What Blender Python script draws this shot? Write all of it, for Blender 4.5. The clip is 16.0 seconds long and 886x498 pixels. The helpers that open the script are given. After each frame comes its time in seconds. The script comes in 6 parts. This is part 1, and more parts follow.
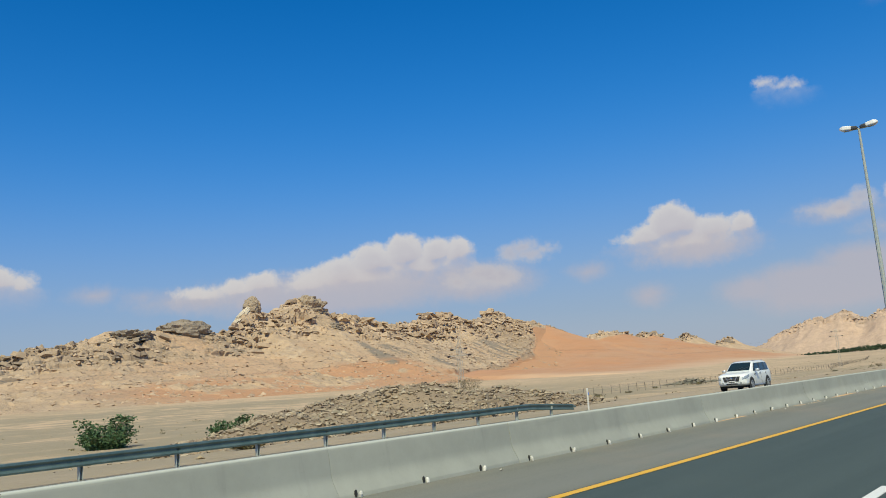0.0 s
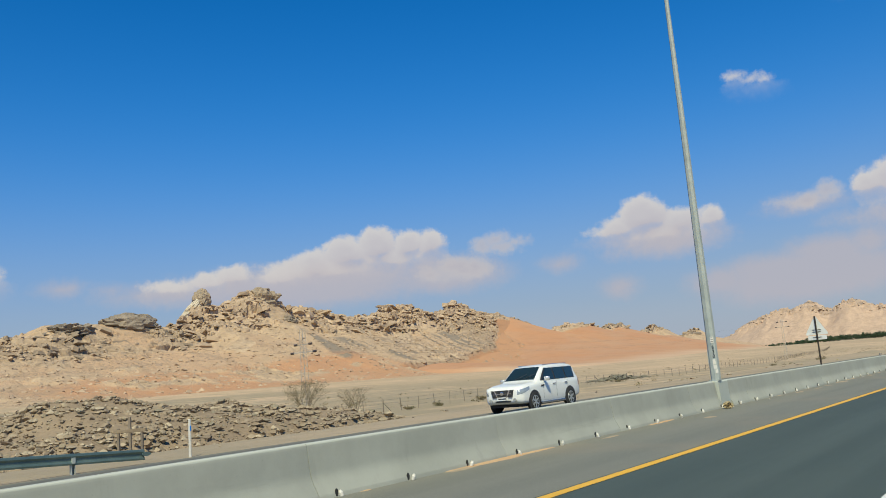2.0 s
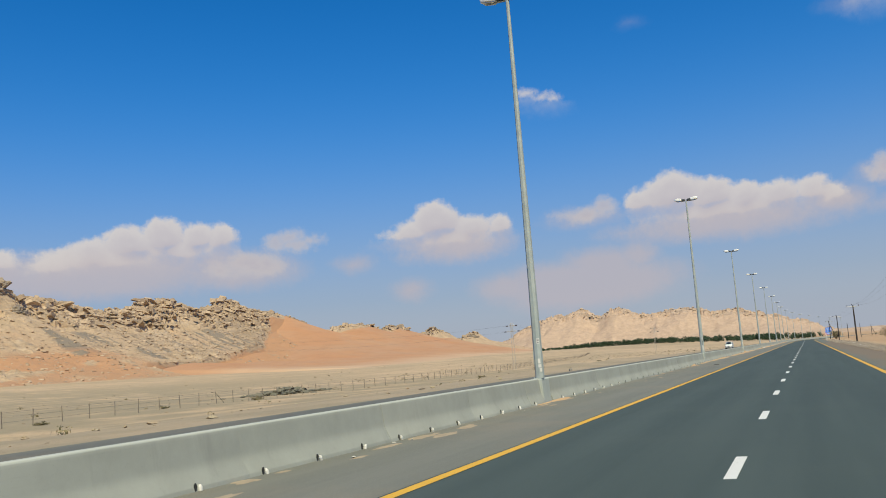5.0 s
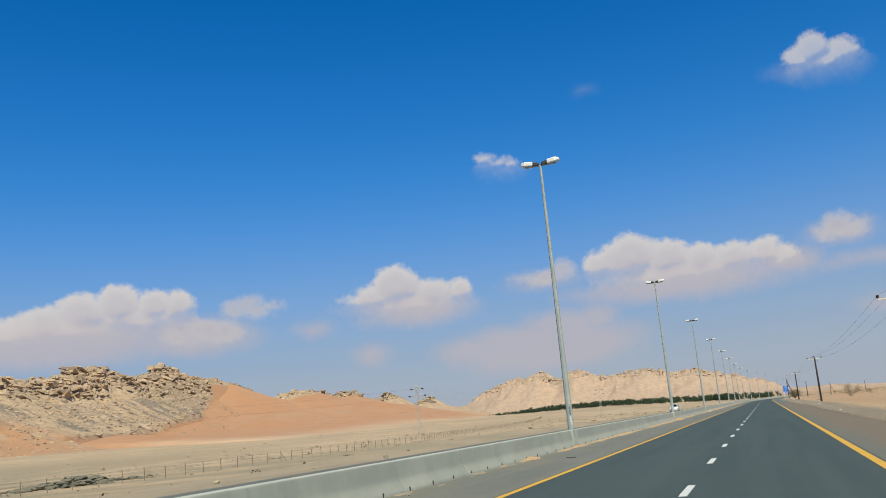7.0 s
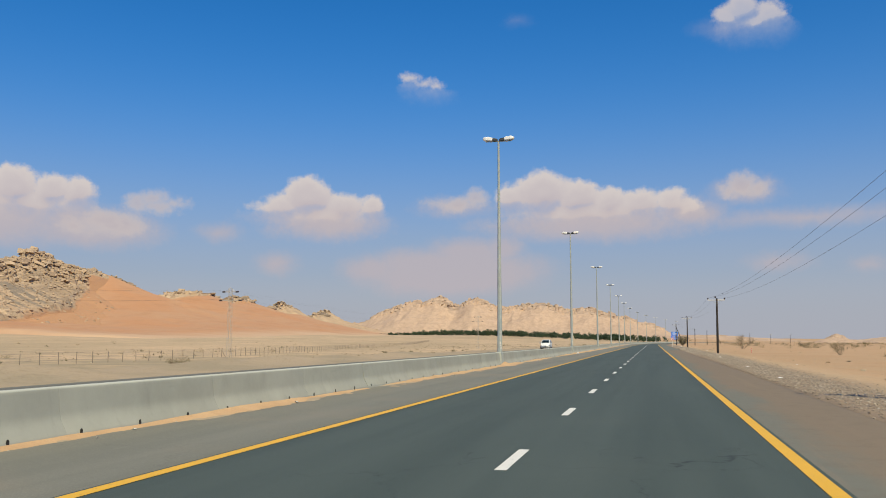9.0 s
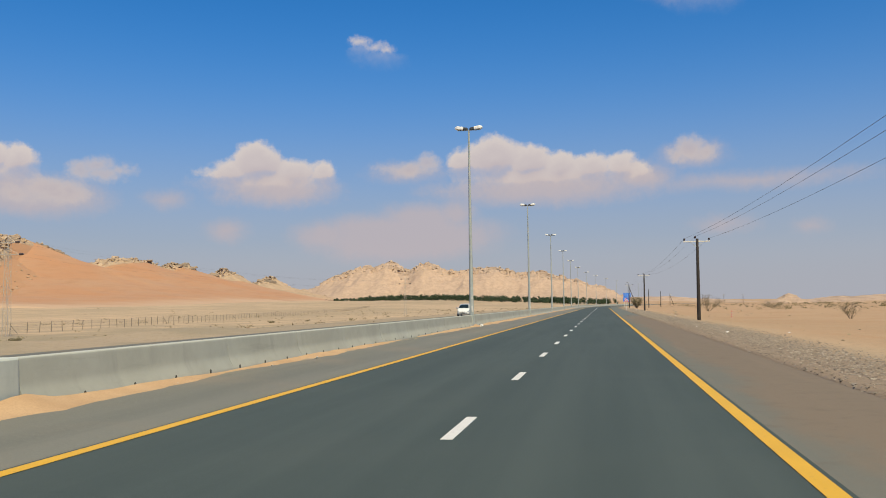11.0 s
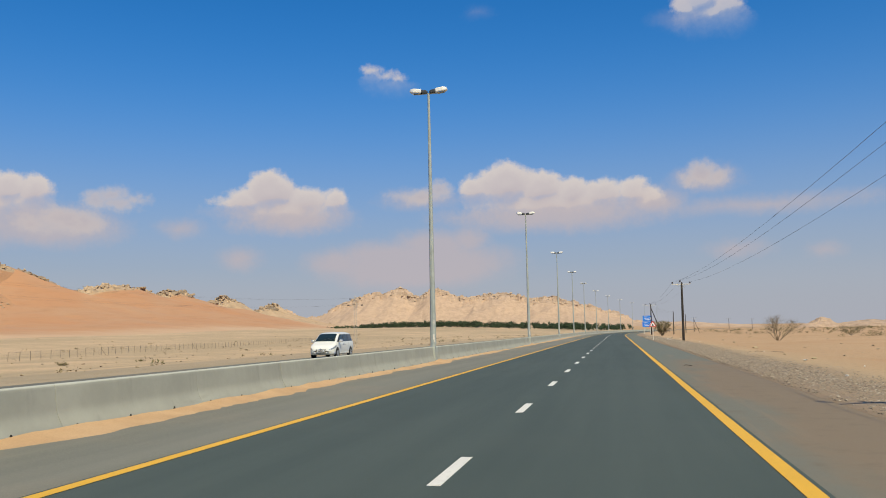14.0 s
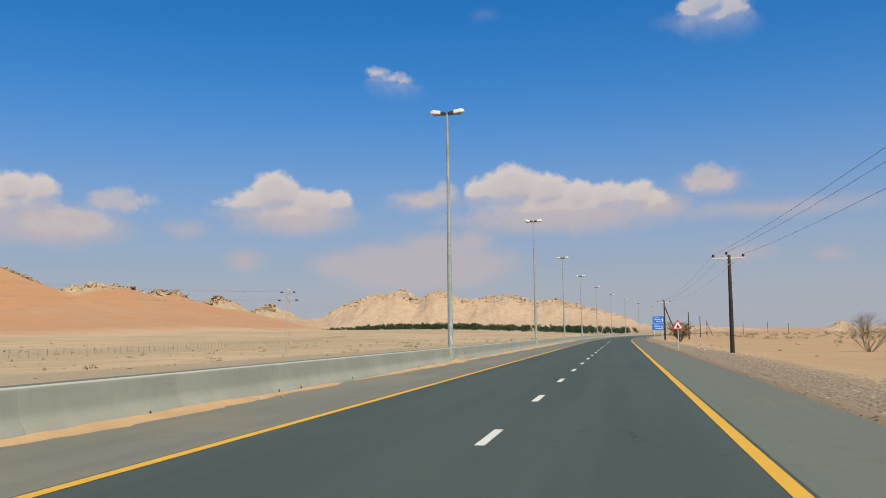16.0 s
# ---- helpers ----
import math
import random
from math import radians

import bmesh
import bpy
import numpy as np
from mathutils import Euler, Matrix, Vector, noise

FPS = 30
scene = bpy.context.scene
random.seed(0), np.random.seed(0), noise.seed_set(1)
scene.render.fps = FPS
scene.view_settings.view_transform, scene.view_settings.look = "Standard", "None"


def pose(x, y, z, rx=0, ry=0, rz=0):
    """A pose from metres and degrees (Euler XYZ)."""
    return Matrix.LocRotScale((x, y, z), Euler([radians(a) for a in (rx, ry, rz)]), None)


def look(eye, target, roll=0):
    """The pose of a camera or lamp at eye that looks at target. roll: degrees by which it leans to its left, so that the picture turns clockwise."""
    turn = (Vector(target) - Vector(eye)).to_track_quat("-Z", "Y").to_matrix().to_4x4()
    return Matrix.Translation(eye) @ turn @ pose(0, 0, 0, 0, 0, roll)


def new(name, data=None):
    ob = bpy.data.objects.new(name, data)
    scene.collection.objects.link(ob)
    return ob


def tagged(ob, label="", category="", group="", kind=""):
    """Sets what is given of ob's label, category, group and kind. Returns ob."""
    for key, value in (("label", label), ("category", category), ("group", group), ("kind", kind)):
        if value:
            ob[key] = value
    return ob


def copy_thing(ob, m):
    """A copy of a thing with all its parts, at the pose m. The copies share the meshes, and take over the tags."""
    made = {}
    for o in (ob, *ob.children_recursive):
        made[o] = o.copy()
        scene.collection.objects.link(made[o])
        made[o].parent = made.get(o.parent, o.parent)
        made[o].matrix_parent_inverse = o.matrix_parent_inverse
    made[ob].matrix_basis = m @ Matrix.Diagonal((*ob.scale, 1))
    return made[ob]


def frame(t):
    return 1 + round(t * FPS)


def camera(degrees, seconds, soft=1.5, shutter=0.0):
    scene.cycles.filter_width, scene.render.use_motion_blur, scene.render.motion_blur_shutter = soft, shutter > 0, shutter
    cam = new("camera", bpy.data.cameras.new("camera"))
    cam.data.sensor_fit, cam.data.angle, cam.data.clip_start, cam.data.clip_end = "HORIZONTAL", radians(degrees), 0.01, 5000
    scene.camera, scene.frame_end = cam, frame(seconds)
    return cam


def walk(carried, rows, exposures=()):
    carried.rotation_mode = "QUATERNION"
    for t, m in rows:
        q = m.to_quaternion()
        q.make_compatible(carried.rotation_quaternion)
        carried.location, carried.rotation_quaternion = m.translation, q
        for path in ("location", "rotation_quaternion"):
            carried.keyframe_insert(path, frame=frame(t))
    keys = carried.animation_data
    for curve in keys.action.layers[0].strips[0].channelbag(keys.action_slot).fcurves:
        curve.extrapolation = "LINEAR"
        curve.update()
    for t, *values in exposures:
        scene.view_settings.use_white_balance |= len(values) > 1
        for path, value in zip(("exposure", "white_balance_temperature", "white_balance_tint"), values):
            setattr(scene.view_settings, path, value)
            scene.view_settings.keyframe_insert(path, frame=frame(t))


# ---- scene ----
# seconds, x, y, yaw, pitch, roll
ROWS = [
    (0.0, 6.60, 0.00, 38.56, 9.30, 4.53),
    (0.5, 6.42, 5.75, 38.84, 9.63, 5.80),
    (1.0, 6.25, 11.84, 38.25, 9.43, 6.12),
    (1.5, 6.07, 18.27, 38.01, 9.32, 6.31),
    (2.0, 5.89, 25.06, 36.75, 8.66, 4.89),
    (2.2, 5.83, 27.89, 35.59, 8.13, 4.13),
    (2.5, 5.73, 32.16, 33.31, 7.96, 4.21),
    (2.7, 5.67, 35.10, 30.68, 7.63, 3.72),
    (3.0, 5.57, 39.55, 29.45, 7.64, 3.22),
    (3.2, 5.44, 42.68, 29.18, 7.73, 2.75),
    (3.5, 5.24, 47.45, 28.77, 7.67, 2.52),
    (4.0, 5.06, 55.70, 25.79, 7.56, 1.80),
    (4.5, 5.02, 63.64, 24.77, 7.88, 4.56),
    (5.0, 5.02, 71.66, 22.86, 7.57, 4.17),
    (5.2, 5.06, 75.10, 22.75, 8.40, 4.24),
    (7.3, 5.72, 112.16, 20.23, 11.63, 5.21),
    (7.5, 5.78, 115.84, 20.38, 11.26, 5.20),
    (8.0, 5.85, 125.20, 20.39, 8.84, 3.69),
    (8.1, 5.85, 127.10, 19.93, 8.54, 3.35),
    (8.3, 5.86, 130.91, 17.10, 6.36, 0.65),
    (8.5, 5.89, 134.76, 15.42, 6.13, -0.90),
    (8.7, 5.88, 138.64, 13.68, 6.27, -0.18),
    (9.0, 5.86, 144.52, 13.61, 6.06, -0.01),
    (9.5, 5.86, 154.40, 12.22, 5.11, 0.46),
    (9.7, 5.86, 158.48, 11.99, 4.65, 0.50),
    (11.8, 5.86, 202.56, 10.00, 3.52, 0.96),
    (12.0, 5.86, 206.90, 10.08, 3.45, 1.00),
    (12.5, 5.88, 217.85, 9.61, 3.72, 1.94),
    (13.0, 5.90, 229.04, 9.94, 4.51, 1.55),
    (13.2, 5.92, 233.44, 10.34, 5.00, 1.38),
    (13.5, 5.95, 240.05, 11.38, 5.29, 1.36),
    (14.0, 5.93, 251.33, 11.37, 5.52, 1.18),
    (14.5, 5.96, 262.56, 11.58, 5.59, 0.40),
    (15.0, 5.99, 273.80, 11.43, 5.72, -0.36),
    (15.5, 6.02, 285.05, 11.79, 5.93, 0.90),
    (16.0, 6.05, 296.32, 11.66, 5.68, 0.83),
]
EYE = 1.60
LENS = 54.44
cam = camera(LENS, 16.0, soft=0.95)
walk(cam, [(t, pose(x, y, EYE, 90 + p, r, w)) for t, x, y, w, p, r in ROWS], exposures=[(0.0, 0.0, 6350.0, -2.0), (2.0, 0.0, 6400.0, -2.0), (3.2, 0.0, 6600.0, 1.0), (7.5, 0.0, 6450.0, -1.0), (8.0, 0.0, 6600.0, 2.0), (9.0, 0.0, 6950.0, 4.0), (12.5, 0.0, 7080.0, 5.0), (14.5, 0.0, 6930.0, 3.0), (16.0, 0.0, 6930.0, 3.0)])

# ---- world, sun ----
SUN_TO = Vector((0.44, -0.68, 1.0)).normalized()
sun = new("sun", bpy.data.lights.new("sun", "SUN"))
sun.data.energy, sun.data.angle, sun.data.color = 5.0, radians(0.53), (1.0, 0.88, 0.63)
sun.matrix_world = look(SUN_TO * 60, (0, 0, 0))


class Nodes:
    """Short hand to lay out a node tree."""

    def __init__(self, tree):
        self.tree = tree

    def node(self, kind):
        return self.tree.nodes.new(kind)

    def put(self, socket, value):
        if isinstance(value, bpy.types.NodeSocket):
            self.tree.links.new(value, socket)
        elif value is not None:
            socket.default_value = value

    def math(self, op, a, b=None, c=None, clamp=False):
        n = self.node("ShaderNodeMath")
        n.operation, n.use_clamp = op, clamp
        for i, v in enumerate((a, b, c)):
            if v is not None:
                self.put(n.inputs[i], v)
        return n.outputs[0]

    def vec(self, op, a, b=None):
        n = self.node("ShaderNodeVectorMath")
        n.operation = op
        self.put(n.inputs[0], a)
        if b is not None:
            self.put(n.inputs[1], b)
        return n.outputs["Value"] if op in ("LENGTH", "DOT_PRODUCT") else n.outputs[0]

    def ramp(self, x, lo, hi, a=0.0, b=1.0):
        n = self.node("ShaderNodeMapRange")
        n.interpolation_type = "SMOOTHSTEP"
        for i, v in enumerate((x, lo, hi, a, b)):
            self.put(n.inputs[i], v)
        return n.outputs[0]

    def mix(self, f, a, b, blend="MIX"):
        n = self.node("ShaderNodeMix")
        n.data_type, n.blend_type = "RGBA", blend
        self.put(n.inputs[0], f)
        for s, v in ((n.inputs[6], a), (n.inputs[7], b)):
            self.put(s, (*v, 1) if isinstance(v, tuple) and len(v) == 3 else v)
        return n.outputs[2]

    def noise(self, p, scale, detail=4.0, rough=0.55, dist=0.0, out=0):
        n = self.node("ShaderNodeTexNoise")
        self.put(n.inputs["Vector"], p)
        for k, v in (("Scale", scale), ("Detail", detail), ("Roughness", rough), ("Distortion", dist)):
            n.inputs[k].default_value = v
        return n.outputs[out]


# Clouds as lobes on the sky: azimuth to the left of the road, elevation, half width, half height, in degrees.
PUFFS = [
    (40.4, 9.2, 1.5, 1.35), (42.5, 8.8, 1.9, 1.2), (38.3, 9.1, 1.2, 1.05), (36.9, 9.0, 1.1, 1.0), (44.7, 8.2, 1.8, 1.05), (46.9, 7.6, 1.7, 0.75), (49.9, 7.8, 1.2, 0.75), (51.5, 7.5, 1.5, 0.65),
    (53.8, 7.2, 1.8, 0.5), (44.0, 7.9, 4.5, 0.9), (39.5, 8.4, 3.6, 0.9),
    (22.6, 9.4, 1.7, 1.4), (24.2, 8.9, 1.5, 0.85), (25.2, 8.7, 1.4, 0.4), (20.6, 8.8, 1.9, 0.95), (18.4, 8.8, 0.9, 0.85), (21.4, 8.3, 3.2, 0.85),
    (15.9, 17.3, 0.65, 0.32), (14.9, 16.95, 0.9, 0.28), (14.2, 16.75, 0.5, 0.22),
    (9.1, 9.5, 1.1, 0.9), (7.0, 9.7, 2.1, 1.5), (4.7, 9.4, 1.7, 1.2), (2.7, 9.1, 1.5, 1.0), (0.6, 8.8, 1.6, 1.0), (-1.3, 8.9, 1.2, 0.85), (-1.9, 9.5, 0.55, 0.32), (-2.4, 8.6, 0.9, 0.75), (3.8, 8.5, 5.6, 0.9),
    (-6.2, 20.6, 1.1, 1.0), (-7.8, 20.0, 1.1, 0.75), (-5.2, 20.1, 0.9, 0.65), (-6.8, 19.7, 1.6, 0.5),
    (65.8, 8.5, 1.8, 0.85), (64.3, 8.3, 0.9, 0.6),
]
# fainter, pinkish clouds with soft rims
FAINT = [
    (32.4, 8.9, 1.1, 0.65), (31.2, 8.7, 1.0, 0.45), (33.3, 8.6, 1.0, 0.7), (35.2, 7.4, 1.5, 0.75), (36.9, 7.0, 1.3, 0.5), (33.9, 7.3, 1.0, 0.7), (32.2, 8.4, 1.5, 0.6), (34.9, 7.0, 2.0, 0.6),
    (11.4, 9.4, 0.95, 0.7), (12.6, 9.0, 1.1, 0.6), (13.9, 9.0, 1.2, 0.3),
    (-5.8, 9.8, 1.05, 0.85), (-6.8, 9.5, 0.9, 0.5), (-4.9, 9.4, 0.6, 0.5),
]
VEILS = [
    (9.5, 6.1, 1.4, 0.95), (12.0, 5.7, 3.0, 1.1), (12.5, 4.6, 6.0, 1.6), (15.5, 5.1, 3.0, 1.0), (18.3, 4.7, 2.0, 1.0), (13.5, 4.3, 6.0, 1.5), (28.3, 6.9, 1.1, 0.5), (24.5, 5.0, 1.2, 0.7), (-7.7, 4.9, 1.6, 0.5), (-12.8, 4.5, 0.85, 0.4),
    (-9.5, 7.6, 6.0, 0.5), (-2.8, 8.2, 2.0, 0.9), (45.0, 6.9, 9.0, 1.5), (36.0, 6.9, 4.2, 1.3), (21.5, 7.6, 3.8, 0.9), (4.0, 7.5, 7.0, 1.0), (60.2, 7.5, 1.2, 0.45), (57.5, 7.2, 0.8, 0.35),
    (8.5, 20.8, 0.5, 0.25), (-4.6, 19.4, 1.3, 0.5), (12.6, 8.8, 2.4, 0.6), (-6.0, 9.4, 2.0, 0.8), (54.0, 6.8, 4.0, 0.7),
]


def lobes(name, rows):
    g = bpy.data.node_groups.new(name, "ShaderNodeTree")
    g.interface.new_socket("P", in_out="INPUT", socket_type="NodeSocketVector")
    g.interface.new_socket("F", in_out="OUTPUT", socket_type="NodeSocketFloat")
    k = Nodes(g)
    p = k.node("NodeGroupInput").outputs[0]
    best = None
    for az, el, ra, re in rows:
        d = k.vec("LENGTH", k.vec("MULTIPLY", k.vec("SUBTRACT", p, (az, el, 0)), (1 / ra, 1 / re, 0)))
        # about the degrees inside the lobe's rim
        f = k.math("MULTIPLY", k.math("SUBTRACT", 1.0, d), re)
        best = f if best is None else k.math("SMOOTH_MAX", best, f, 0.32)
    k.put(k.node("NodeGroupOutput").inputs[0], best)
    return g


def make_world():
    w = bpy.data.worlds.new("sky_world")
    scene.world = w
    w.use_nodes = True
    k = Nodes(w.node_tree)
    back = w.node_tree.nodes["Background"]
    sky = k.node("ShaderNodeTexSky")
    sky.sky_type, sky.sun_disc = "NISHITA", False
    sky.sun_elevation, sky.sun_rotation = math.asin(SUN_TO.z), math.atan2(SUN_TO.x, SUN_TO.y)
    sky.air_density, sky.dust_density, sky.ozone_density, sky.altitude = 1.0, 0.3, 4.0, 200
    d = k.node("ShaderNodeTexCoord").outputs["Generated"]
    sep = k.node("ShaderNodeSeparateXYZ")
    k.put(sep.inputs[0], d)
    el = k.math("MULTIPLY", k.math("ARCSINE", sep.outputs[2]), 57.2958)
    az = k.math("MULTIPLY", k.math("ARCTAN2", k.math("MULTIPLY", sep.outputs[0], -1.0), sep.outputs[1]), 57.2958)
    com = k.node("ShaderNodeCombineXYZ")
    k.put(com.inputs[0], az), k.put(com.inputs[1], el)
    p = com.outputs[0]
    wob = k.vec("SUBTRACT", k.noise(p, 0.45, 5, 0.6, out=1), (0.5, 0.5, 0.5))
    pw = k.vec("ADD", p, k.vec("MULTIPLY", wob, (1.3, 0.7, 0)))
    # heaped, rounded billows of two sizes and a fine fray
    billow = None
    for scale, amount in ((1.0, 0.16), (2.6, 0.07)):
        v = k.node("ShaderNodeTexVoronoi")
        v.feature = "SMOOTH_F1"
        v.inputs["Scale"].default_value, v.inputs["Smoothness"].default_value = scale, 0.35
        k.put(v.inputs["Vector"], pw)
        one = k.math("MULTIPLY", k.math("SUBTRACT", 0.45, v.outputs["Distance"]), amount * 1.6)
        billow = one if billow is None else k.math("ADD", billow, one)
    fray = k.math("MULTIPLY", k.math("SUBTRACT", k.noise(p, 2.6, 6, 0.66), 0.5), 0.55)
    rough = k.math("ADD", k.math("ADD", billow, fray), 0.03)

    def field(group, at):
        n = k.node("ShaderNodeGroup")
        n.node_tree = group
        k.put(n.inputs[0], at)
        return n.outputs[0]
    puff, faint, veil = lobes("puffs", PUFFS), lobes("faint_puffs", FAINT), lobes("veils", VEILS)
    inside = field(puff, pw)
    above = field(puff, k.vec("ADD", pw, (0.12, 0.55, 0)))
    f = k.math("ADD", inside, rough)
    # crisp at the heads, melting away at the base
    base = k.math("MAXIMUM", k.math("SUBTRACT", above, inside), 0.0)
    body = k.ramp(f, k.math("SUBTRACT", -0.16, k.math("MULTIPLY", base, 2.2)), k.math("ADD", 0.34, k.math("MULTIPLY", base, 2.6)), 0.0, 0.90)
    side = k.ramp(k.math("SUBTRACT", inside, above), -0.55, 0.60)
    rim = k.ramp(f, 0.10, 1.05, 1.0, 0.42)
    lit = k.math("ADD", k.math("MULTIPLY", side, rim), k.math("MULTIPLY", rough, 0.22), clamp=True)
    thin = k.ramp(k.math("ADD", field(veil, pw), k.math("MULTIPLY", rough, 0.7)), -0.45, 0.75, 0.0, 0.84)
    # the higher and drier the air, the thinner the veils
    dry = k.ramp(el, 11.0, 17.0, 1.0, 0.30)
    thin = k.math("MULTIPLY", thin, dry)
    pale = k.math("ADD", field(faint, pw), rough)
    soft = k.ramp(pale, -0.20, 0.50, 0.0, 0.74)
    glow = k.ramp(pale, 0.85, 0.05)
    # the clear sky: Nishita, deepened in colour, with dust low down
    hs = k.node("ShaderNodeHueSaturation")
    hs.inputs["Saturation"].default_value, hs.inputs["Hue"].default_value, hs.inputs["Value"].default_value = SKY_SAT, SKY_HUE, SKY_VALUE
    k.put(hs.inputs["Color"], sky.outputs[0])
    haze = k.math("POWER", 2.7183, k.math("MULTIPLY", k.math("POWER", k.math("MULTIPLY", k.math("MAXIMUM", el, 0.0), 1 / 10.0), 2.2), -1.0))
    middle = k.math("POWER", 2.7183, k.math("MULTIPLY", k.math("POWER", k.math("MULTIPLY", k.math("MAXIMUM", el, 0.0), 1 / 19.0), 2.0), -1.0))
    clear = k.mix(1.0, hs.outputs[0], (0.9, 0.98, 1.14), "MULTIPLY")
    clear = k.mix(k.math("MULTIPLY", middle, 0.55), clear, (0.13, 0.32, 0.70))
    clear = k.mix(k.math("MULTIPLY", haze, 0.95), clear, HAZE)
    c = k.mix(thin, clear, (0.49, 0.44, 0.515))
    c = k.mix(soft, c, k.mix(glow, (0.515, 0.455, 0.515), (0.60, 0.53, 0.555)))
    shade = k.mix(dry, (0.50, 0.53, 0.66), (0.545, 0.468, 0.515))
    c = k.mix(k.math("MULTIPLY", body, k.ramp(el, 12.0, 16.0, 1.0, 0.82)), c, k.mix(lit, shade, (0.705, 0.622, 0.62)))
    k.put(back.inputs[0], c)
    back.inputs[1].default_value = 1.0


SKY_SAT, SKY_HUE, SKY_VALUE, HAZE = 2.6, 0.503, 0.110, (0.395, 0.405, 0.505)
make_world()


# ---- materials ----
def material(name, rough=0.8, metal=0.0):
    m = bpy.data.materials.new(name)
    m.use_nodes = True
    b = m.node_tree.nodes["Principled BSDF"]
    b.inputs["Roughness"].default_value, b.inputs["Metallic"].default_value = rough, metal
    return m, Nodes(m.node_tree), b


def where(k):
    return k.node("ShaderNodeNewGeometry").outputs["Position"]


def mesh_value(k, name):
    n = k.node("ShaderNodeAttribute")
    n.attribute_name = name
    return n.outputs["Fac"]


def bump(k, b, height, strength, dist):
    n = k.node("ShaderNodeBump")
    n.inputs["Strength"].default_value, n.inputs["Distance"].default_value = strength, dist
    k.put(n.inputs["Height"], height)
    k.put(b.inputs["Normal"], n.outputs[0])


def surface(name, low, high, coarse, fine, rough=0.85, relief=0.3, depth=0.01, metal=0.0, third=None, vary=0.0):
    """A worn surface: two tones at two sizes, fine relief, and an optional third tone in stains."""
    m, k, b = material(name, rough, metal)
    p = where(k)
    a = k.noise(p, coarse, 5, 0.6)
    g = k.noise(p, fine, 4, 0.65)
    c = k.mix(k.ramp(a, 0.3, 0.7), low, high)
    c = k.mix(k.math("MULTIPLY", k.ramp(g, 0.35, 0.75), 0.35), c, tuple(v * 0.62 for v in low))
    if third:
        c = k.mix(k.ramp(k.noise(p, coarse * 0.37, 6, 0.7, 0.6), 0.52, 0.72, 0, 0.75), c, third)
    if vary:
        r = k.node("ShaderNodeObjectInfo").outputs["Random"]
        c = k.mix(k.math("MULTIPLY", r, vary), c, tuple(v * 0.55 for v in low))
    k.put(b.inputs["Base Color"], c)
    bump(k, b, g, relief, depth)
    return m


def island_tones(name, tones, rough=0.9, fine=9.0):
    """Loose pieces in one mesh, each with a tone of its own."""
    m, k, b = material(name, rough)
    r = k.node("ShaderNodeNewGeometry").outputs["Random Per Island"]
    ramp = k.node("ShaderNodeValToRGB")
    els = ramp.color_ramp.elements
    while len(els) < len(tones):
        els.new(0.5)
    for i, t in enumerate(tones):
        els[i].position, els[i].color = i / (len(tones) - 1), (*t, 1)
    k.put(ramp.inputs[0], r)
    g = k.noise(where(k), fine, 3)
    k.put(b.inputs["Base Color"], k.mix(k.math("MULTIPLY", g, 0.45), ramp.outputs[0], tuple(0.5 * v for v in tones[0])))
    bump(k, b, g, 0.4, 0.02)
    return m


def plain(name, colour, rough=0.5, metal=0.0, coat=0.0):
    m, k, b = material(name, rough, metal)
    g = k.noise(where(k), 6.0, 4, 0.6)
    k.put(b.inputs["Base Color"], k.mix(k.math("MULTIPLY", k.ramp(g, 0.4, 0.8), 0.25), colour, tuple(v * 0.7 for v in colour)))
    b.inputs["Coat Weight"].default_value = coat
    return m


def asphalt(name, low, high, dust, dusty):
    m, k, b = material(name, 0.82)
    p = where(k)
    grain = k.noise(p, 55.0, 3, 0.7)
    streak = k.noise(k.vec("MULTIPLY", p, (1.1, 0.035, 1)), 1.0, 5, 0.6)
    patch = k.noise(p, 0.23, 6, 0.65)
    c = k.mix(k.ramp(streak, 0.3, 0.7), low, high)
    c = k.mix(k.math("MULTIPLY", k.ramp(grain, 0.45, 0.75), 0.45), c, tuple(v * 1.7 for v in high))
    c = k.mix(k.ramp(patch, 0.45, 0.75, 0, dusty), c, dust)
    # thin dark cracks
    crack = k.node("ShaderNodeTexVoronoi")
    crack.feature = "DISTANCE_TO_EDGE"
    crack.inputs["Scale"].default_value = 0.34
    k.put(crack.inputs["Vector"], k.vec("ADD", p, k.vec("MULTIPLY", k.noise(p, 1.3, 4, 0.6, out=1), (1.6, 1.6, 0))))
    line = k.math("MULTIPLY", k.ramp(crack.outputs[0], 0.0, 0.006, 1, 0), k.ramp(k.noise(p, 0.05, 2), 0.60, 0.68))
    c = k.mix(k.math("MULTIPLY", line, 0.8), c, tuple(v * 0.35 for v in low))
    k.put(b.inputs["Base Color"], c)
    bump(k, b, grain, 0.35, 0.006)
    return m


def paint_line(name, colour, under):
    m, k, b = material(name, 0.6)
    p = where(k)
    worn = k.ramp(k.noise(p, 14.0, 5, 0.7), 0.56, 0.74, 0, 0.6)
    c = k.mix(k.noise(p, 1.2, 4), colour, tuple(v * 0.82 for v in colour))
    k.put(b.inputs["Base Color"], k.mix(worn, c, under))
    bump(k, b, k.noise(p, 60.0, 2), 0.2, 0.004)
    return m


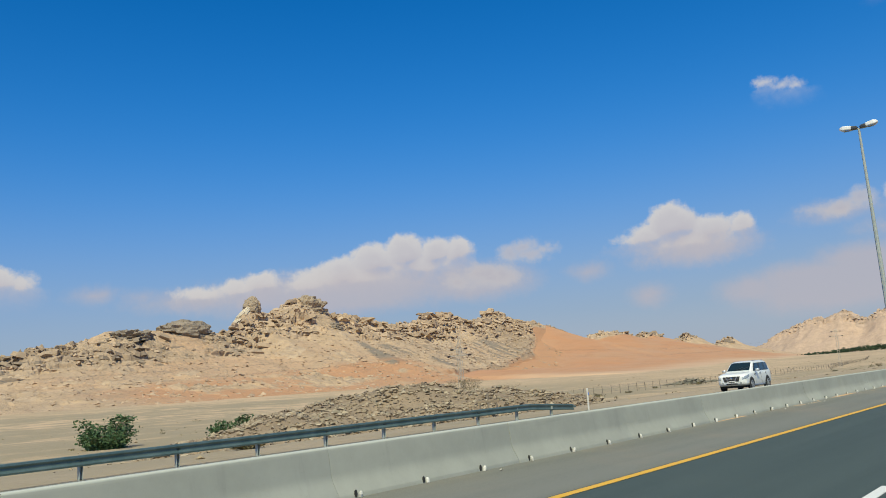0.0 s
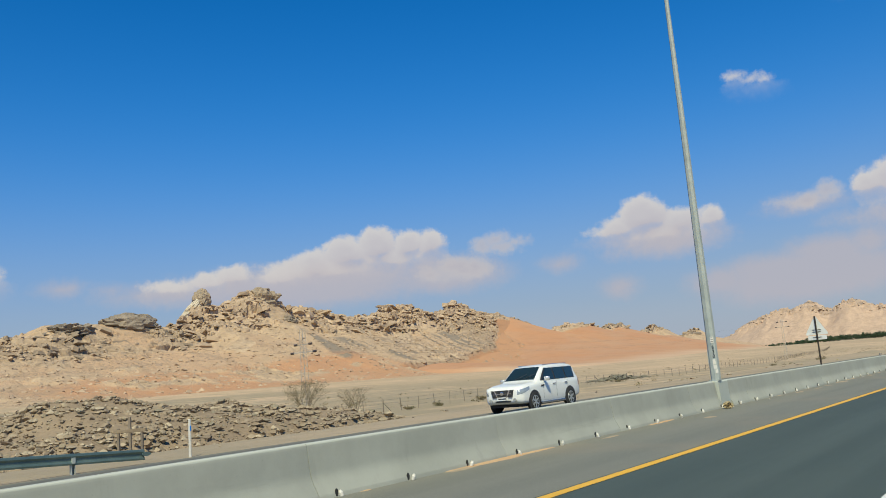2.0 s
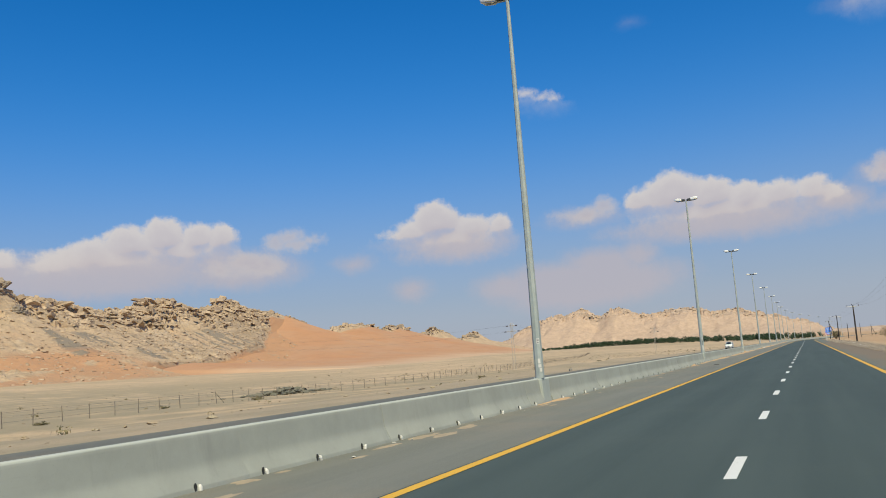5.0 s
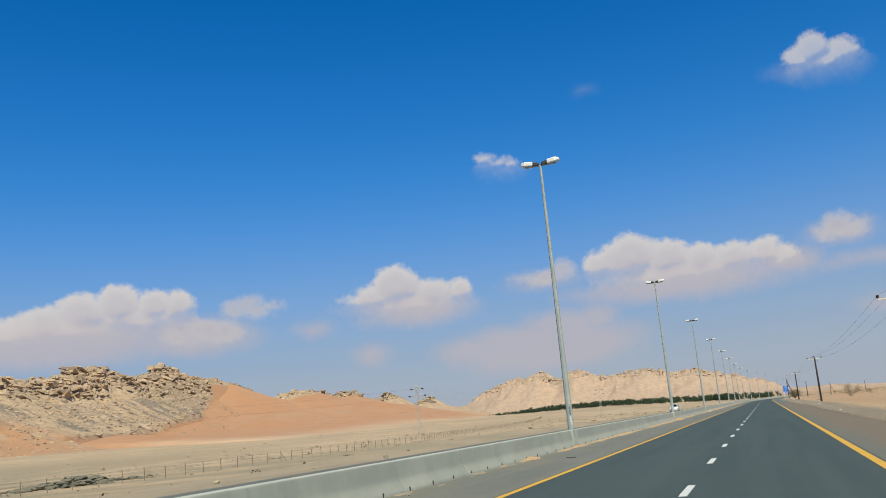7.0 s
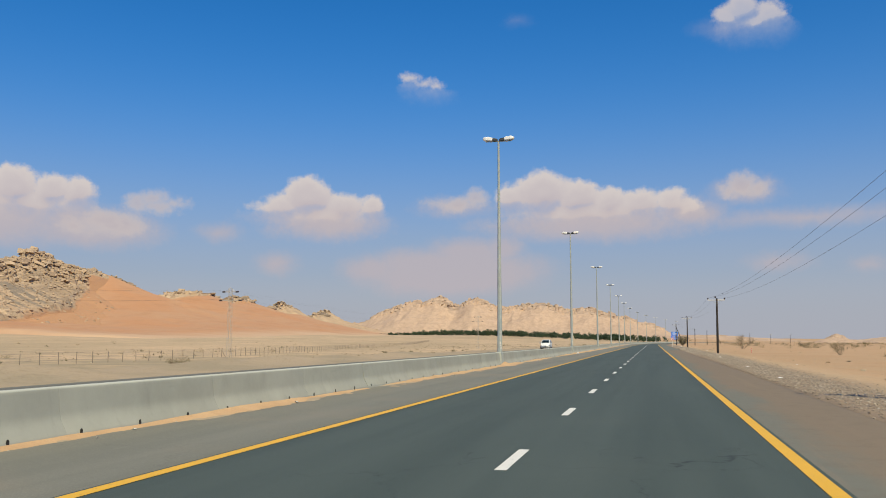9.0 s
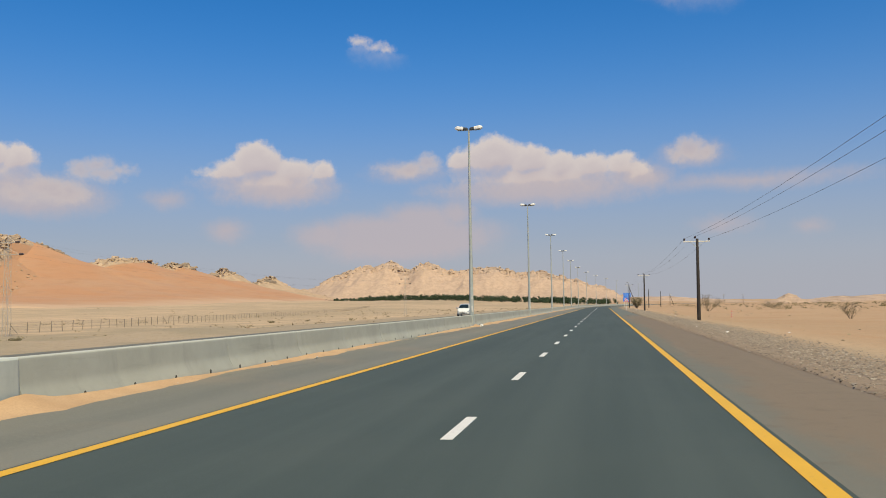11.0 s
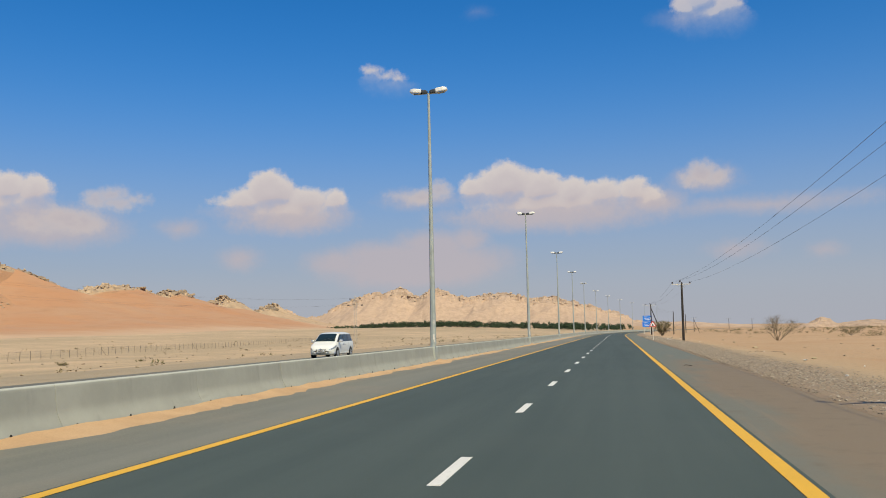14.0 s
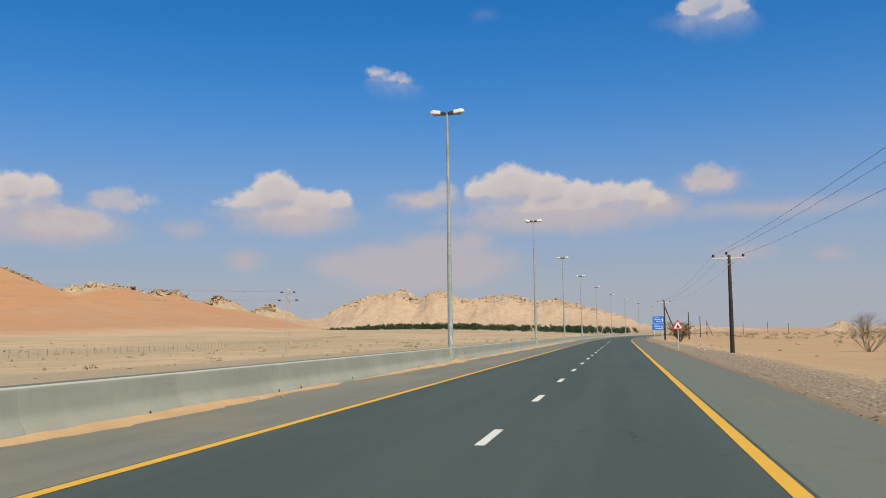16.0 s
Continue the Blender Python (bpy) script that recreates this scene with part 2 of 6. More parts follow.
def concrete(name, low, high):
    m, k, b = material(name, 0.85)
    p = where(k)
    streak = k.noise(k.vec("MULTIPLY", p, (1, 0.9, 0.12)), 2.2, 5, 0.65)
    blot = k.noise(p, 0.7, 6, 0.65)
    pore = k.noise(p, 38.0, 3, 0.6)
    c = k.mix(k.ramp(blot, 0.3, 0.7), low, high)
    c = k.mix(k.ramp(streak, 0.55, 0.8, 0, 0.35), c, tuple(v * 0.6 for v in low))
    c = k.mix(k.ramp(pore, 0.62, 0.8, 0, 0.3), c, tuple(v * 0.5 for v in low))
    # sunlight on the top edge put into the colour as a pale band, and grey scuffs
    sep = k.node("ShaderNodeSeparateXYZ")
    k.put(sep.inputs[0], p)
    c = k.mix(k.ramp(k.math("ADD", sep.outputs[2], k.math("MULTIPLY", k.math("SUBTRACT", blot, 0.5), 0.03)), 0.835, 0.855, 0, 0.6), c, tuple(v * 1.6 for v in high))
    c = k.mix(k.ramp(k.noise(k.vec("MULTIPLY", p, (1, 0.25, 2.5)), 0.9, 6, 0.7), 0.58, 0.72, 0, 0.35), c, tuple(v * 0.72 for v in low))
    k.put(b.inputs["Base Color"], c)
    bump(k, b, pore, 0.25, 0.004)
    return m


def desert(name):
    """Sand flats: pale drifts, grey-olive gravel pans, pebbles."""
    m, k, b = material(name, 0.95)
    p = where(k)
    broad = k.noise(k.vec("MULTIPLY", p, (1, 0.45, 1)), 0.011, 6, 0.62)
    mid = k.noise(p, 0.09, 6, 0.65)
    grit = k.noise(p, 2.6, 5, 0.7)
    sep = k.node("ShaderNodeSeparateXYZ")
    k.put(sep.inputs[0], p)
    c = k.mix(k.ramp(broad, 0.38, 0.62), (0.56, 0.40, 0.25), (0.455, 0.335, 0.205))
    pan = k.math("MULTIPLY", k.ramp(k.math("ADD", mid, k.math("MULTIPLY", broad, 0.6)), 0.62, 0.88), k.ramp(sep.outputs[0], -420.0, -300.0, 0.25, 1.0))
    pan = k.math("MULTIPLY", pan, k.ramp(sep.outputs[1], 220.0, 420.0, 1.15, 0.5))
    pan = k.math("MULTIPLY", pan, k.ramp(sep.outputs[0], 8.0, 16.0, 1.0, 0.25))
    c = k.mix(k.math("MULTIPLY", pan, 0.8), c, (0.29, 0.24, 0.155))
    right = k.ramp(sep.outputs[0], 11.0, 19.0)
    c = k.mix(k.math("MULTIPLY", right, k.ramp(mid, 0.3, 0.6, 0.95, 0.55)), c, (0.415, 0.25, 0.13))
    edge = k.math("MULTIPLY", k.ramp(sep.outputs[0], 9.8, 10.4), k.ramp(k.math("ADD", sep.outputs[0], k.math("MULTIPLY", mid, 4.0)), 14.0, 16.5, 1.0, 0.0))
    c = k.mix(k.math("MULTIPLY", edge, 0.85), c, (0.255, 0.187, 0.128))
    strip = k.math("MULTIPLY", k.ramp(sep.outputs[0], -38.0, -25.0), k.ramp(sep.outputs[0], -14.0, -12.0, 1.0, 0.0))
    c = k.mix(k.math("MULTIPLY", strip, k.ramp(mid, 0.35, 0.62, 0.75, 0.35)), c, (0.325, 0.265, 0.185))
    c = k.mix(k.ramp(grit, 0.50, 0.70, 0, 0.5), c, (0.23, 0.17, 0.105))
    speck = k.noise(p, 9.0, 3, 0.7)
    c = k.mix(k.ramp(speck, 0.60, 0.72, 0, 0.55), c, (0.17, 0.125, 0.085))
    k.put(b.inputs["Base Color"], c)
    bump(k, b, k.math("ADD", grit, k.math("MULTIPLY", mid, 3.0)), 0.6, 0.14)
    return m


def verge(name, grey, brown):
    """Old asphalt, grey beside the line and brown with dust further out."""
    m, k, b = material(name, 0.85)
    p = where(k)
    sep = k.node("ShaderNodeSeparateXYZ")
    k.put(sep.inputs[0], p)
    grain, patch = k.noise(p, 50.0, 3, 0.7), k.noise(k.vec("MULTIPLY", p, (1, 0.3, 1)), 0.5, 6, 0.65)
    off = k.math("SUBTRACT", patch, 0.5)
    out = k.ramp(k.math("ADD", sep.outputs[0], k.math("MULTIPLY", off, 3.0)), 7.9, 8.9, 0.35, 1.0)
    along = k.ramp(k.math("ADD", sep.outputs[1], k.math("MULTIPLY", off, 60.0)), 285.0, 305.0, 1.0, 0.12)
    c = k.mix(k.math("MULTIPLY", out, along), grey, brown)
    c = k.mix(k.ramp(grain, 0.45, 0.75, 0, 0.3), c, tuple(v * 1.5 for v in grey))
    c = k.mix(k.ramp(k.noise(p, 1.7, 5, 0.7), 0.50, 0.72, 0, 0.45), c, tuple(v * 0.66 for v in brown))
    c = k.mix(k.ramp(k.noise(k.vec("MULTIPLY", p, (2.2, 0.08, 1)), 1.0, 6, 0.7), 0.52, 0.72, 0, 0.4), c, tuple(v * 1.25 for v in brown))
    k.put(b.inputs["Base Color"], c)
    bump(k, b, grain, 0.35, 0.006)
    return m


def hillside(name, rock, talus, stain, pink, ledges=0.16):
    """Rock at the crest and scree below it, told apart by the mesh's own 'rock' value."""
    m, k, b = material(name, 0.95)
    p = where(k)
    at = mesh_value(k, "rock")
    warp = k.vec("ADD", p, k.vec("MULTIPLY", k.noise(p, 0.03, 4, 0.6, out=1), (14, 14, 14)))
    bed = k.noise(k.vec("MULTIPLY", warp, (0.35, 0.2, 1.0)), ledges, 6, 0.7)
    mott = k.noise(p, 0.055, 7, 0.7)
    grit = k.noise(p, 0.42, 6, 0.72)
    big = k.noise(p, 0.008, 4, 0.6)
    speck = k.noise(p, 1.1, 4, 0.75)
    r = k.mix(k.ramp(bed, 0.35, 0.65), tuple(v * 0.68 for v in rock), rock)
    r = k.mix(k.ramp(grit, 0.52, 0.72, 0, 0.5), r, tuple(v * 0.5 for v in rock))
    r = k.mix(k.math("MULTIPLY", mesh_value(k, "streak"), 0.62), r, tuple(v * 0.42 for v in rock))
    t = k.mix(k.ramp(mott, 0.35, 0.68), talus, tuple(v * 0.78 for v in talus))
    t = k.mix(k.ramp(big, 0.5, 0.68, 0, 0.7), t, pink)
    dark = k.math("ADD", mesh_value(k, "streak"), k.math("MULTIPLY", k.math("SUBTRACT", grit, 0.5), 1.5))
    t = k.mix(k.ramp(dark, 0.25, 0.75, 0.0, 0.88), t, stain)
    t = k.mix(k.ramp(grit, 0.54, 0.72, 0, 0.5), t, tuple(v * 0.6 for v in stain))
    t = k.mix(k.ramp(speck, 0.57, 0.72, 0, 0.55), t, tuple(v * 0.42 for v in talus))
    t = k.mix(k.ramp(speck, 0.42, 0.28, 0, 0.4), t, tuple(min(v * 1.35, 0.6) for v in talus))
    t = k.mix(k.ramp(k.math("ADD", at, k.math("MULTIPLY", k.math("SUBTRACT", mott, 0.5), 0.5)), -0.50, -0.02, 0.85, 0.0), t, (0.47, 0.245, 0.122))
    k.put(b.inputs["Base Color"], k.mix(k.ramp(k.math("ADD", at, k.math("MULTIPLY", k.math("SUBTRACT", mott, 0.5), 0.9)), 0.42, 0.62), t, r))
    bump(k, b, k.math("ADD", grit, k.math("MULTIPLY", bed, 1.5)), 0.8, 1.3)
    return m


def red_sand(name):
    m, k, b = material(name, 0.95)
    p = where(k)
    a = k.noise(p, 0.012, 5, 0.6)
    g = k.noise(p, 0.25, 6, 0.7)
    stripe = k.noise(k.vec("MULTIPLY", p, (0.4, 0.06, 1.6)), 0.16, 5, 0.6)
    c = k.mix(k.ramp(a, 0.35, 0.65), (0.465, 0.238, 0.118), (0.45, 0.262, 0.15))
    c = k.mix(k.ramp(stripe, 0.5, 0.75, 0, 0.35), c, (0.455, 0.22, 0.11))
    c = k.mix(k.ramp(g, 0.6, 0.75, 0, 0.25), c, (0.28, 0.15, 0.08))
    low = mesh_value(k, "rock")
    c = k.mix(k.ramp(k.noise(k.vec("MULTIPLY", p, (1.0, 0.35, 2.5)), 0.05, 6, 0.7), 0.48, 0.70, 0, 0.45), c, (0.36, 0.18, 0.088))
    c = k.mix(k.ramp(k.noise(p, 0.55, 4, 0.75), 0.60, 0.70, 0, 0.55), c, (0.22, 0.135, 0.08))
    c = k.mix(k.ramp(k.math("ADD", low, k.math("MULTIPLY", k.math("SUBTRACT", a, 0.5), 0.5)), 0.04, 0.38, 0.92, 0.0), c, (0.52, 0.36, 0.235))
    k.put(b.inputs["Base Color"], c)
    bump(k, b, k.math("ADD", g, stripe), 0.4, 0.8)
    return m


M = {
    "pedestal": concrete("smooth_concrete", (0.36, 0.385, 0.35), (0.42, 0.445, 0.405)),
    "asphalt": asphalt("road_asphalt", (0.042, 0.059, 0.052), (0.058, 0.077, 0.068), (0.092, 0.105, 0.088), 0.2),
    "shoulder": asphalt("shoulder_asphalt", (0.142, 0.143, 0.118), (0.18, 0.178, 0.146), (0.27, 0.215, 0.15), 0.4),
    "verge": verge("dusty_asphalt", (0.125, 0.146, 0.126), (0.192, 0.144, 0.094)),
    "worn": asphalt("worn_asphalt", (0.10, 0.10, 0.084), (0.13, 0.128, 0.106), (0.22, 0.175, 0.12), 0.5),
    "yellow": paint_line("yellow_paint", (0.78, 0.44, 0.03), (0.20, 0.16, 0.10)),
    "white_line": paint_line("white_paint", (0.78, 0.77, 0.72), (0.12, 0.12, 0.11)),
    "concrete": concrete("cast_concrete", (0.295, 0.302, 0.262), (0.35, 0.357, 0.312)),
    "cap": concrete("pale_concrete", (0.42, 0.41, 0.37), (0.50, 0.48, 0.43)),
    "desert": desert("desert_floor"),
    "drift": surface("orange_drift_sand", (0.46, 0.295, 0.16), (0.54, 0.36, 0.205), 0.9, 30.0, 0.95, 0.4, 0.01),
    "gravel": island_tones("gravel_stones", [(0.19, 0.155, 0.115), (0.30, 0.24, 0.18), (0.26, 0.225, 0.18), (0.52, 0.45, 0.36), (0.36, 0.30, 0.23), (0.16, 0.13, 0.10)]),
    "rubble": island_tones("rubble_stones", [(0.31, 0.24, 0.16), (0.43, 0.35, 0.23), (0.23, 0.18, 0.125), (0.56, 0.47, 0.33), (0.36, 0.26, 0.16), (0.47, 0.40, 0.24)]),
    "tipped": island_tones("tipped_stones", [(0.26, 0.20, 0.135), (0.36, 0.285, 0.19), (0.19, 0.15, 0.11), (0.49, 0.41, 0.29), (0.31, 0.23, 0.15), (0.25, 0.22, 0.155)], 0.9, 5.0),
    "darkrubble": island_tones("dark_rubble_stones", [(0.12, 0.115, 0.085), (0.22, 0.195, 0.14), (0.15, 0.145, 0.10)]),
    "galv": surface("galvanised_steel", (0.34, 0.375, 0.355), (0.42, 0.455, 0.43), 1.3, 4.0, 0.5, 0.06, 0.003, 0.1),
    "rail": surface("rail_steel", (0.105, 0.165, 0.16), (0.165, 0.23, 0.22), 1.8, 24.0, 0.45, 0.12, 0.003, 0.45),
    "lattice": surface("lattice_steel", (0.44, 0.39, 0.33), (0.52, 0.46, 0.40), 1.5, 20.0, 0.6, 0.1, 0.003, 0.3),
    "lamp_white": plain("lamp_white_cover", (0.80, 0.80, 0.77), 0.35),
    "lamp_dark": plain("lamp_dark_box", (0.045, 0.05, 0.055), 0.5),
    "black": plain("black_rubber", (0.022, 0.022, 0.022), 0.8),
    "white": plain("white_enamel", (0.80, 0.80, 0.78), 0.45),
    "offwhite": plain("weathered_white", (0.62, 0.60, 0.55), 0.7),
    "blue": plain("blue_sign_sheet", (0.012, 0.19, 0.75), 0.45),
    "red": plain("red_sign_sheet", (0.62, 0.03, 0.03), 0.45),
    "sign_back": surface("sign_back_metal", (0.62, 0.63, 0.60), (0.70, 0.705, 0.68), 2.0, 18.0, 0.6, 0.1, 0.002, 0.0),
    "tarred": surface("tarred_pole_wood", (0.020, 0.016, 0.014), (0.040, 0.031, 0.026), 1.6, 26.0, 0.85, 0.4, 0.006),
    "fencewood": surface("fence_steel", (0.19, 0.155, 0.12), (0.28, 0.23, 0.175), 1.0, 16.0, 0.85, 0.3, 0.004, 0.0, None, 0.5),
    "ceramic": plain("dark_ceramic", (0.045, 0.03, 0.028), 0.35),
    "wire": plain("wire_metal", (0.10, 0.10, 0.105), 0.55, 0.5),
    "bark": surface("dry_bark", (0.20, 0.155, 0.105), (0.29, 0.225, 0.155), 2.0, 20.0, 0.9, 0.5, 0.01),
    "leaf": island_tones("green_leaves", [(0.030, 0.075, 0.022), (0.055, 0.115, 0.035), (0.085, 0.135, 0.05), (0.04, 0.09, 0.03)], 0.7),
    "dryleaf": island_tones("dry_leaves", [(0.22, 0.17, 0.085), (0.30, 0.235, 0.13), (0.17, 0.15, 0.07), (0.14, 0.145, 0.065)], 0.85),
    "palm": island_tones("grove_leaves", [(0.022, 0.048, 0.020), (0.04, 0.075, 0.03), (0.055, 0.085, 0.04)], 0.8),
    "hill": hillside("ridge_rock", (0.53, 0.395, 0.27), (0.50, 0.362, 0.235), (0.215, 0.18, 0.14), (0.49, 0.315, 0.19)),
    # the far range's pale pinkish tones have the distance haze put into them
    "range": hillside("range_rock", (0.48, 0.355, 0.265), (0.50, 0.36, 0.26), (0.34, 0.26, 0.19), (0.48, 0.345, 0.245), 0.07),
    "crag": island_tones("crag_blocks", [(0.46, 0.34, 0.235), (0.55, 0.415, 0.285), (0.38, 0.28, 0.19), (0.51, 0.38, 0.26), (0.31, 0.225, 0.16)], 0.95, 0.5),
    "darkcrag": island_tones("dark_crag_blocks", [(0.33, 0.25, 0.18), (0.42, 0.315, 0.215), (0.25, 0.20, 0.15), (0.38, 0.285, 0.20)], 0.95, 0.5),
    "rangecrag": island_tones("range_blocks", [(0.45, 0.345, 0.255), (0.50, 0.385, 0.285), (0.41, 0.315, 0.23)], 0.95, 0.2),
    "redsand": red_sand("red_dune_sand"),
    "chalk": surface("chalk_rock", (0.48, 0.41, 0.31), (0.58, 0.50, 0.39), 0.1, 0.8, 0.95, 0.8, 0.6),
    "boulder": surface("grey_rock", (0.30, 0.24, 0.175), (0.42, 0.325, 0.225), 0.09, 0.7, 0.95, 1.0, 0.8),
    "darkrock": surface("dark_rock", (0.21, 0.175, 0.14), (0.34, 0.275, 0.205), 0.09, 0.7, 0.95, 1.0, 0.8),
    "car_paint": plain("white_car_paint", (0.76, 0.765, 0.735), 0.32, 0.0, 0.5),
    "mirror_cap": plain("mirror_cap", (0.70, 0.70, 0.69), 0.25, 0.5, 0.4),
    "glass": plain("tinted_car_glass", (0.014, 0.026, 0.027), 0.08, 0.0, 0.2),
    "chrome": plain("chrome", (0.62, 0.62, 0.62), 0.2, 1.0),
    "alloy": plain("alloy_rim", (0.62, 0.63, 0.63), 0.35, 0.7),
    "lampglass": plain("headlamp_glass", (0.40, 0.44, 0.46), 0.10, 0.4, 1.0),
    "taillight": plain("tail_lamp_red", (0.40, 0.02, 0.02), 0.2, 0.0, 1.0),
    "seam": plain("panel_gap", (0.16, 0.165, 0.165), 0.6),
    "trimblack": plain("black_plastic", (0.03, 0.03, 0.032), 0.55),
}


# ---- shapes ----
def mesh_of(name, bm, mat, smooth=False):
    bmesh.ops.recalc_face_normals(bm, faces=bm.faces)
    me = bpy.data.meshes.new(name)
    bm.to_mesh(me)
    bm.free()
    me.materials.append(mat)
    if smooth:
        me.shade_smooth()
    return me


def part(name, bm, mat, parent=None, label="", smooth=False):
    ob = new(name, mesh_of(name, bm, mat, smooth))
    ob.parent = parent
    return tagged(ob, label)


def share(name, mesh, parent, m):
    ob = new(name, mesh)
    ob.parent, ob.matrix_local = parent, m
    return ob


def thing(name, label, category, group="", kind="", at=None):
    ob = new(name)
    ob.matrix_world = at or Matrix()
    return tagged(ob, label, category, group, kind)


def arrays(name, verts, faces, mat, smooth=True):
    me = bpy.data.meshes.new(name)
    me.from_pydata([tuple(v) for v in np.asarray(verts).tolist()], [], [tuple(f) for f in np.asarray(faces).tolist()])
    me.materials.append(mat)
    if smooth:
        me.shade_smooth()
    return me


def grid_faces(nu, nv):
    i = (np.arange(nu - 1)[:, None] * nv + np.arange(nv - 1)[None, :]).ravel()
    return np.stack([i, i + nv, i + nv + 1, i + 1], 1)


def add_box(bm, x0, x1, y0, y1, z0, z1, bevel=0.0, m=None):
    r = bmesh.ops.create_cube(bm, size=1, matrix=(m or Matrix()) @ Matrix.Translation(((x0 + x1) / 2, (y0 + y1) / 2, (z0 + z1) / 2)) @ Matrix.Diagonal((x1 - x0, y1 - y0, z1 - z0, 1)))
    if bevel:
        es = list({e for v in r["verts"] for e in v.link_edges})
        bmesh.ops.bevel(bm, geom=es, offset=bevel, segments=2, affect="EDGES", profile=0.5)
    return bm


def box(*a, **k):
    return add_box(bmesh.new(), *a, **k)


def add_tube(bm, a, b, r0, r1=None, n=8, caps=True):
    a, b = Vector(a), Vector(b)
    d = b - a
    bmesh.ops.create_cone(bm, cap_ends=caps, segments=n, radius1=r0, radius2=r0 if r1 is None else r1, depth=d.length,
                          matrix=Matrix.Translation((a + b) / 2) @ d.to_track_quat("Z", "Y").to_matrix().to_4x4())
    return bm


def tube(*a, **k):
    return add_tube(bmesh.new(), *a, **k)


def prism(outline, depth, m=None, bevel=0.0):
    """An outline in x and y, given depth along z."""
    bm = bmesh.new()
    f = bm.faces.new([bm.verts.new((x, y, 0)) for x, y in outline])
    r = bmesh.ops.extrude_face_region(bm, geom=[f])
    bmesh.ops.translate(bm, verts=[v for v in r["geom"] if isinstance(v, bmesh.types.BMVert)], vec=(0, 0, depth))
    if bevel:
        bmesh.ops.bevel(bm, geom=list(bm.edges), offset=bevel, segments=2, affect="EDGES", profile=0.5)
    if m:
        bm.transform(m)
    return bm


def lathe(rows, n=24, m=None):
    """Rings of radius and height, skinned round the z axis."""
    bm = bmesh.new()
    rings = [[bm.verts.new((r * math.cos(2 * math.pi * i / n), r * math.sin(2 * math.pi * i / n), z)) for i in range(n)] for r, z in rows]
    for a, b in zip(rings, rings[1:]):
        for i in range(n):
            bm.faces.new((a[i], a[(i + 1) % n], b[(i + 1) % n], b[i]))
    bm.faces.new(rings[0][::-1])
    bm.faces.new(rings[-1])
    if m:
        bm.transform(m)
    return bm


def loft(sections):
    """Rings of equally many points, skinned and capped."""
    bm = bmesh.new()
    rings = [[bm.verts.new(p) for p in s] for s in sections]
    for a, b in zip(rings, rings[1:]):
        n = len(a)
        for i in range(n):
            bm.faces.new((a[i], a[(i + 1) % n], b[(i + 1) % n], b[i]))
    bm.faces.new(rings[0][::-1])
    bm.faces.new(rings[-1])
    return bm


def rounded(hw, lo, hi, r, n=4):
    """A rounded rectangle: half width, low, high, corner radius."""
    out = []
    for cx, cz, a0 in ((hw - r, hi - r, 0), (-hw + r, hi - r, 90), (-hw + r, lo + r, 180), (hw - r, lo + r, 270)):
        out += [(cx + r * math.cos(radians(a0 + 90 * i / n)), cz + r * math.sin(radians(a0 + 90 * i / n))) for i in range(n + 1)]
    return out


# ---- noise on arrays ----
def hashed(i, j, seed):
    h = (i.astype(np.int64) * 374761393 + j.astype(np.int64) * 668265263 + seed * 974634541) & 0xFFFFFFFF
    h = ((h ^ (h >> 13)) * 1274126177) & 0xFFFFFFFF
    return ((h ^ (h >> 16)) & 0xFFFFFF) / float(0xFFFFFF)


def value_noise(x, y, seed):
    i, j = np.floor(x), np.floor(y)
    u, v = x - i, y - j
    u, v = u * u * (3 - 2 * u), v * v * (3 - 2 * v)
    a, b, c, d = hashed(i, j, seed), hashed(i + 1, j, seed), hashed(i, j + 1, seed), hashed(i + 1, j + 1, seed)
    return (a * (1 - u) + b * u) * (1 - v) + (c * (1 - u) + d * u) * v


def fbm(x, y, size, octaves=5, seed=1, gain=0.5):
    """Noise about zero, from -1 to 1."""
    s, amp, tot = np.zeros(np.shape(x)), 1.0, 0.0
    for o in range(octaves):
        s = s + amp * (2 * value_noise(x / size + 17.3 * o, y / size - 9.1 * o, seed + o) - 1)
        tot, amp, size = tot + amp, amp * gain, size / 2.03
    return s / tot


def blocks(x, y, size, seed):
    """Broken blocks: a height and a tilted top for each jittered cell."""
    i, j = np.floor(x / size), np.floor(y / size)
    best, out = np.full(np.shape(x), 1e9), np.zeros(np.shape(x))
    for a in (-1, 0, 1):
        for b in (-1, 0, 1):
            cx, cy = (i + a + hashed(i + a, j + b, seed)) * size, (j + b + hashed(i + a, j + b, seed + 7)) * size
            dx, dy = x - cx, y - cy
            d = dx * dx + dy * dy
            h = hashed(i + a, j + b, seed + 13) * 2 - 1 + (dx * (hashed(i + a, j + b, seed + 19) - 0.3) + dy * (hashed(i + a, j + b, seed + 23) - 0.5)) / size * 0.9
            near = d < best
            best, out = np.where(near, d, best), np.where(near, h, out)
    return out


def ease(x, a, b):
    t = np.clip((x - a) / (b - a), 0, 1)
    return t * t * (3 - 2 * t)


# ---- the lie of the land ----
BEND_FROM, BEND_RADIUS = 440.0, 1800.0


def bend(y):
    """How far the road has swung to the right at y."""
    d = np.maximum(np.asarray(y, float) - BEND_FROM, 0)
    return np.where(d < 620, d * d / (2 * BEND_RADIUS), 620 * 620 / (2 * BEND_RADIUS) + (d - 620) * 0.344)


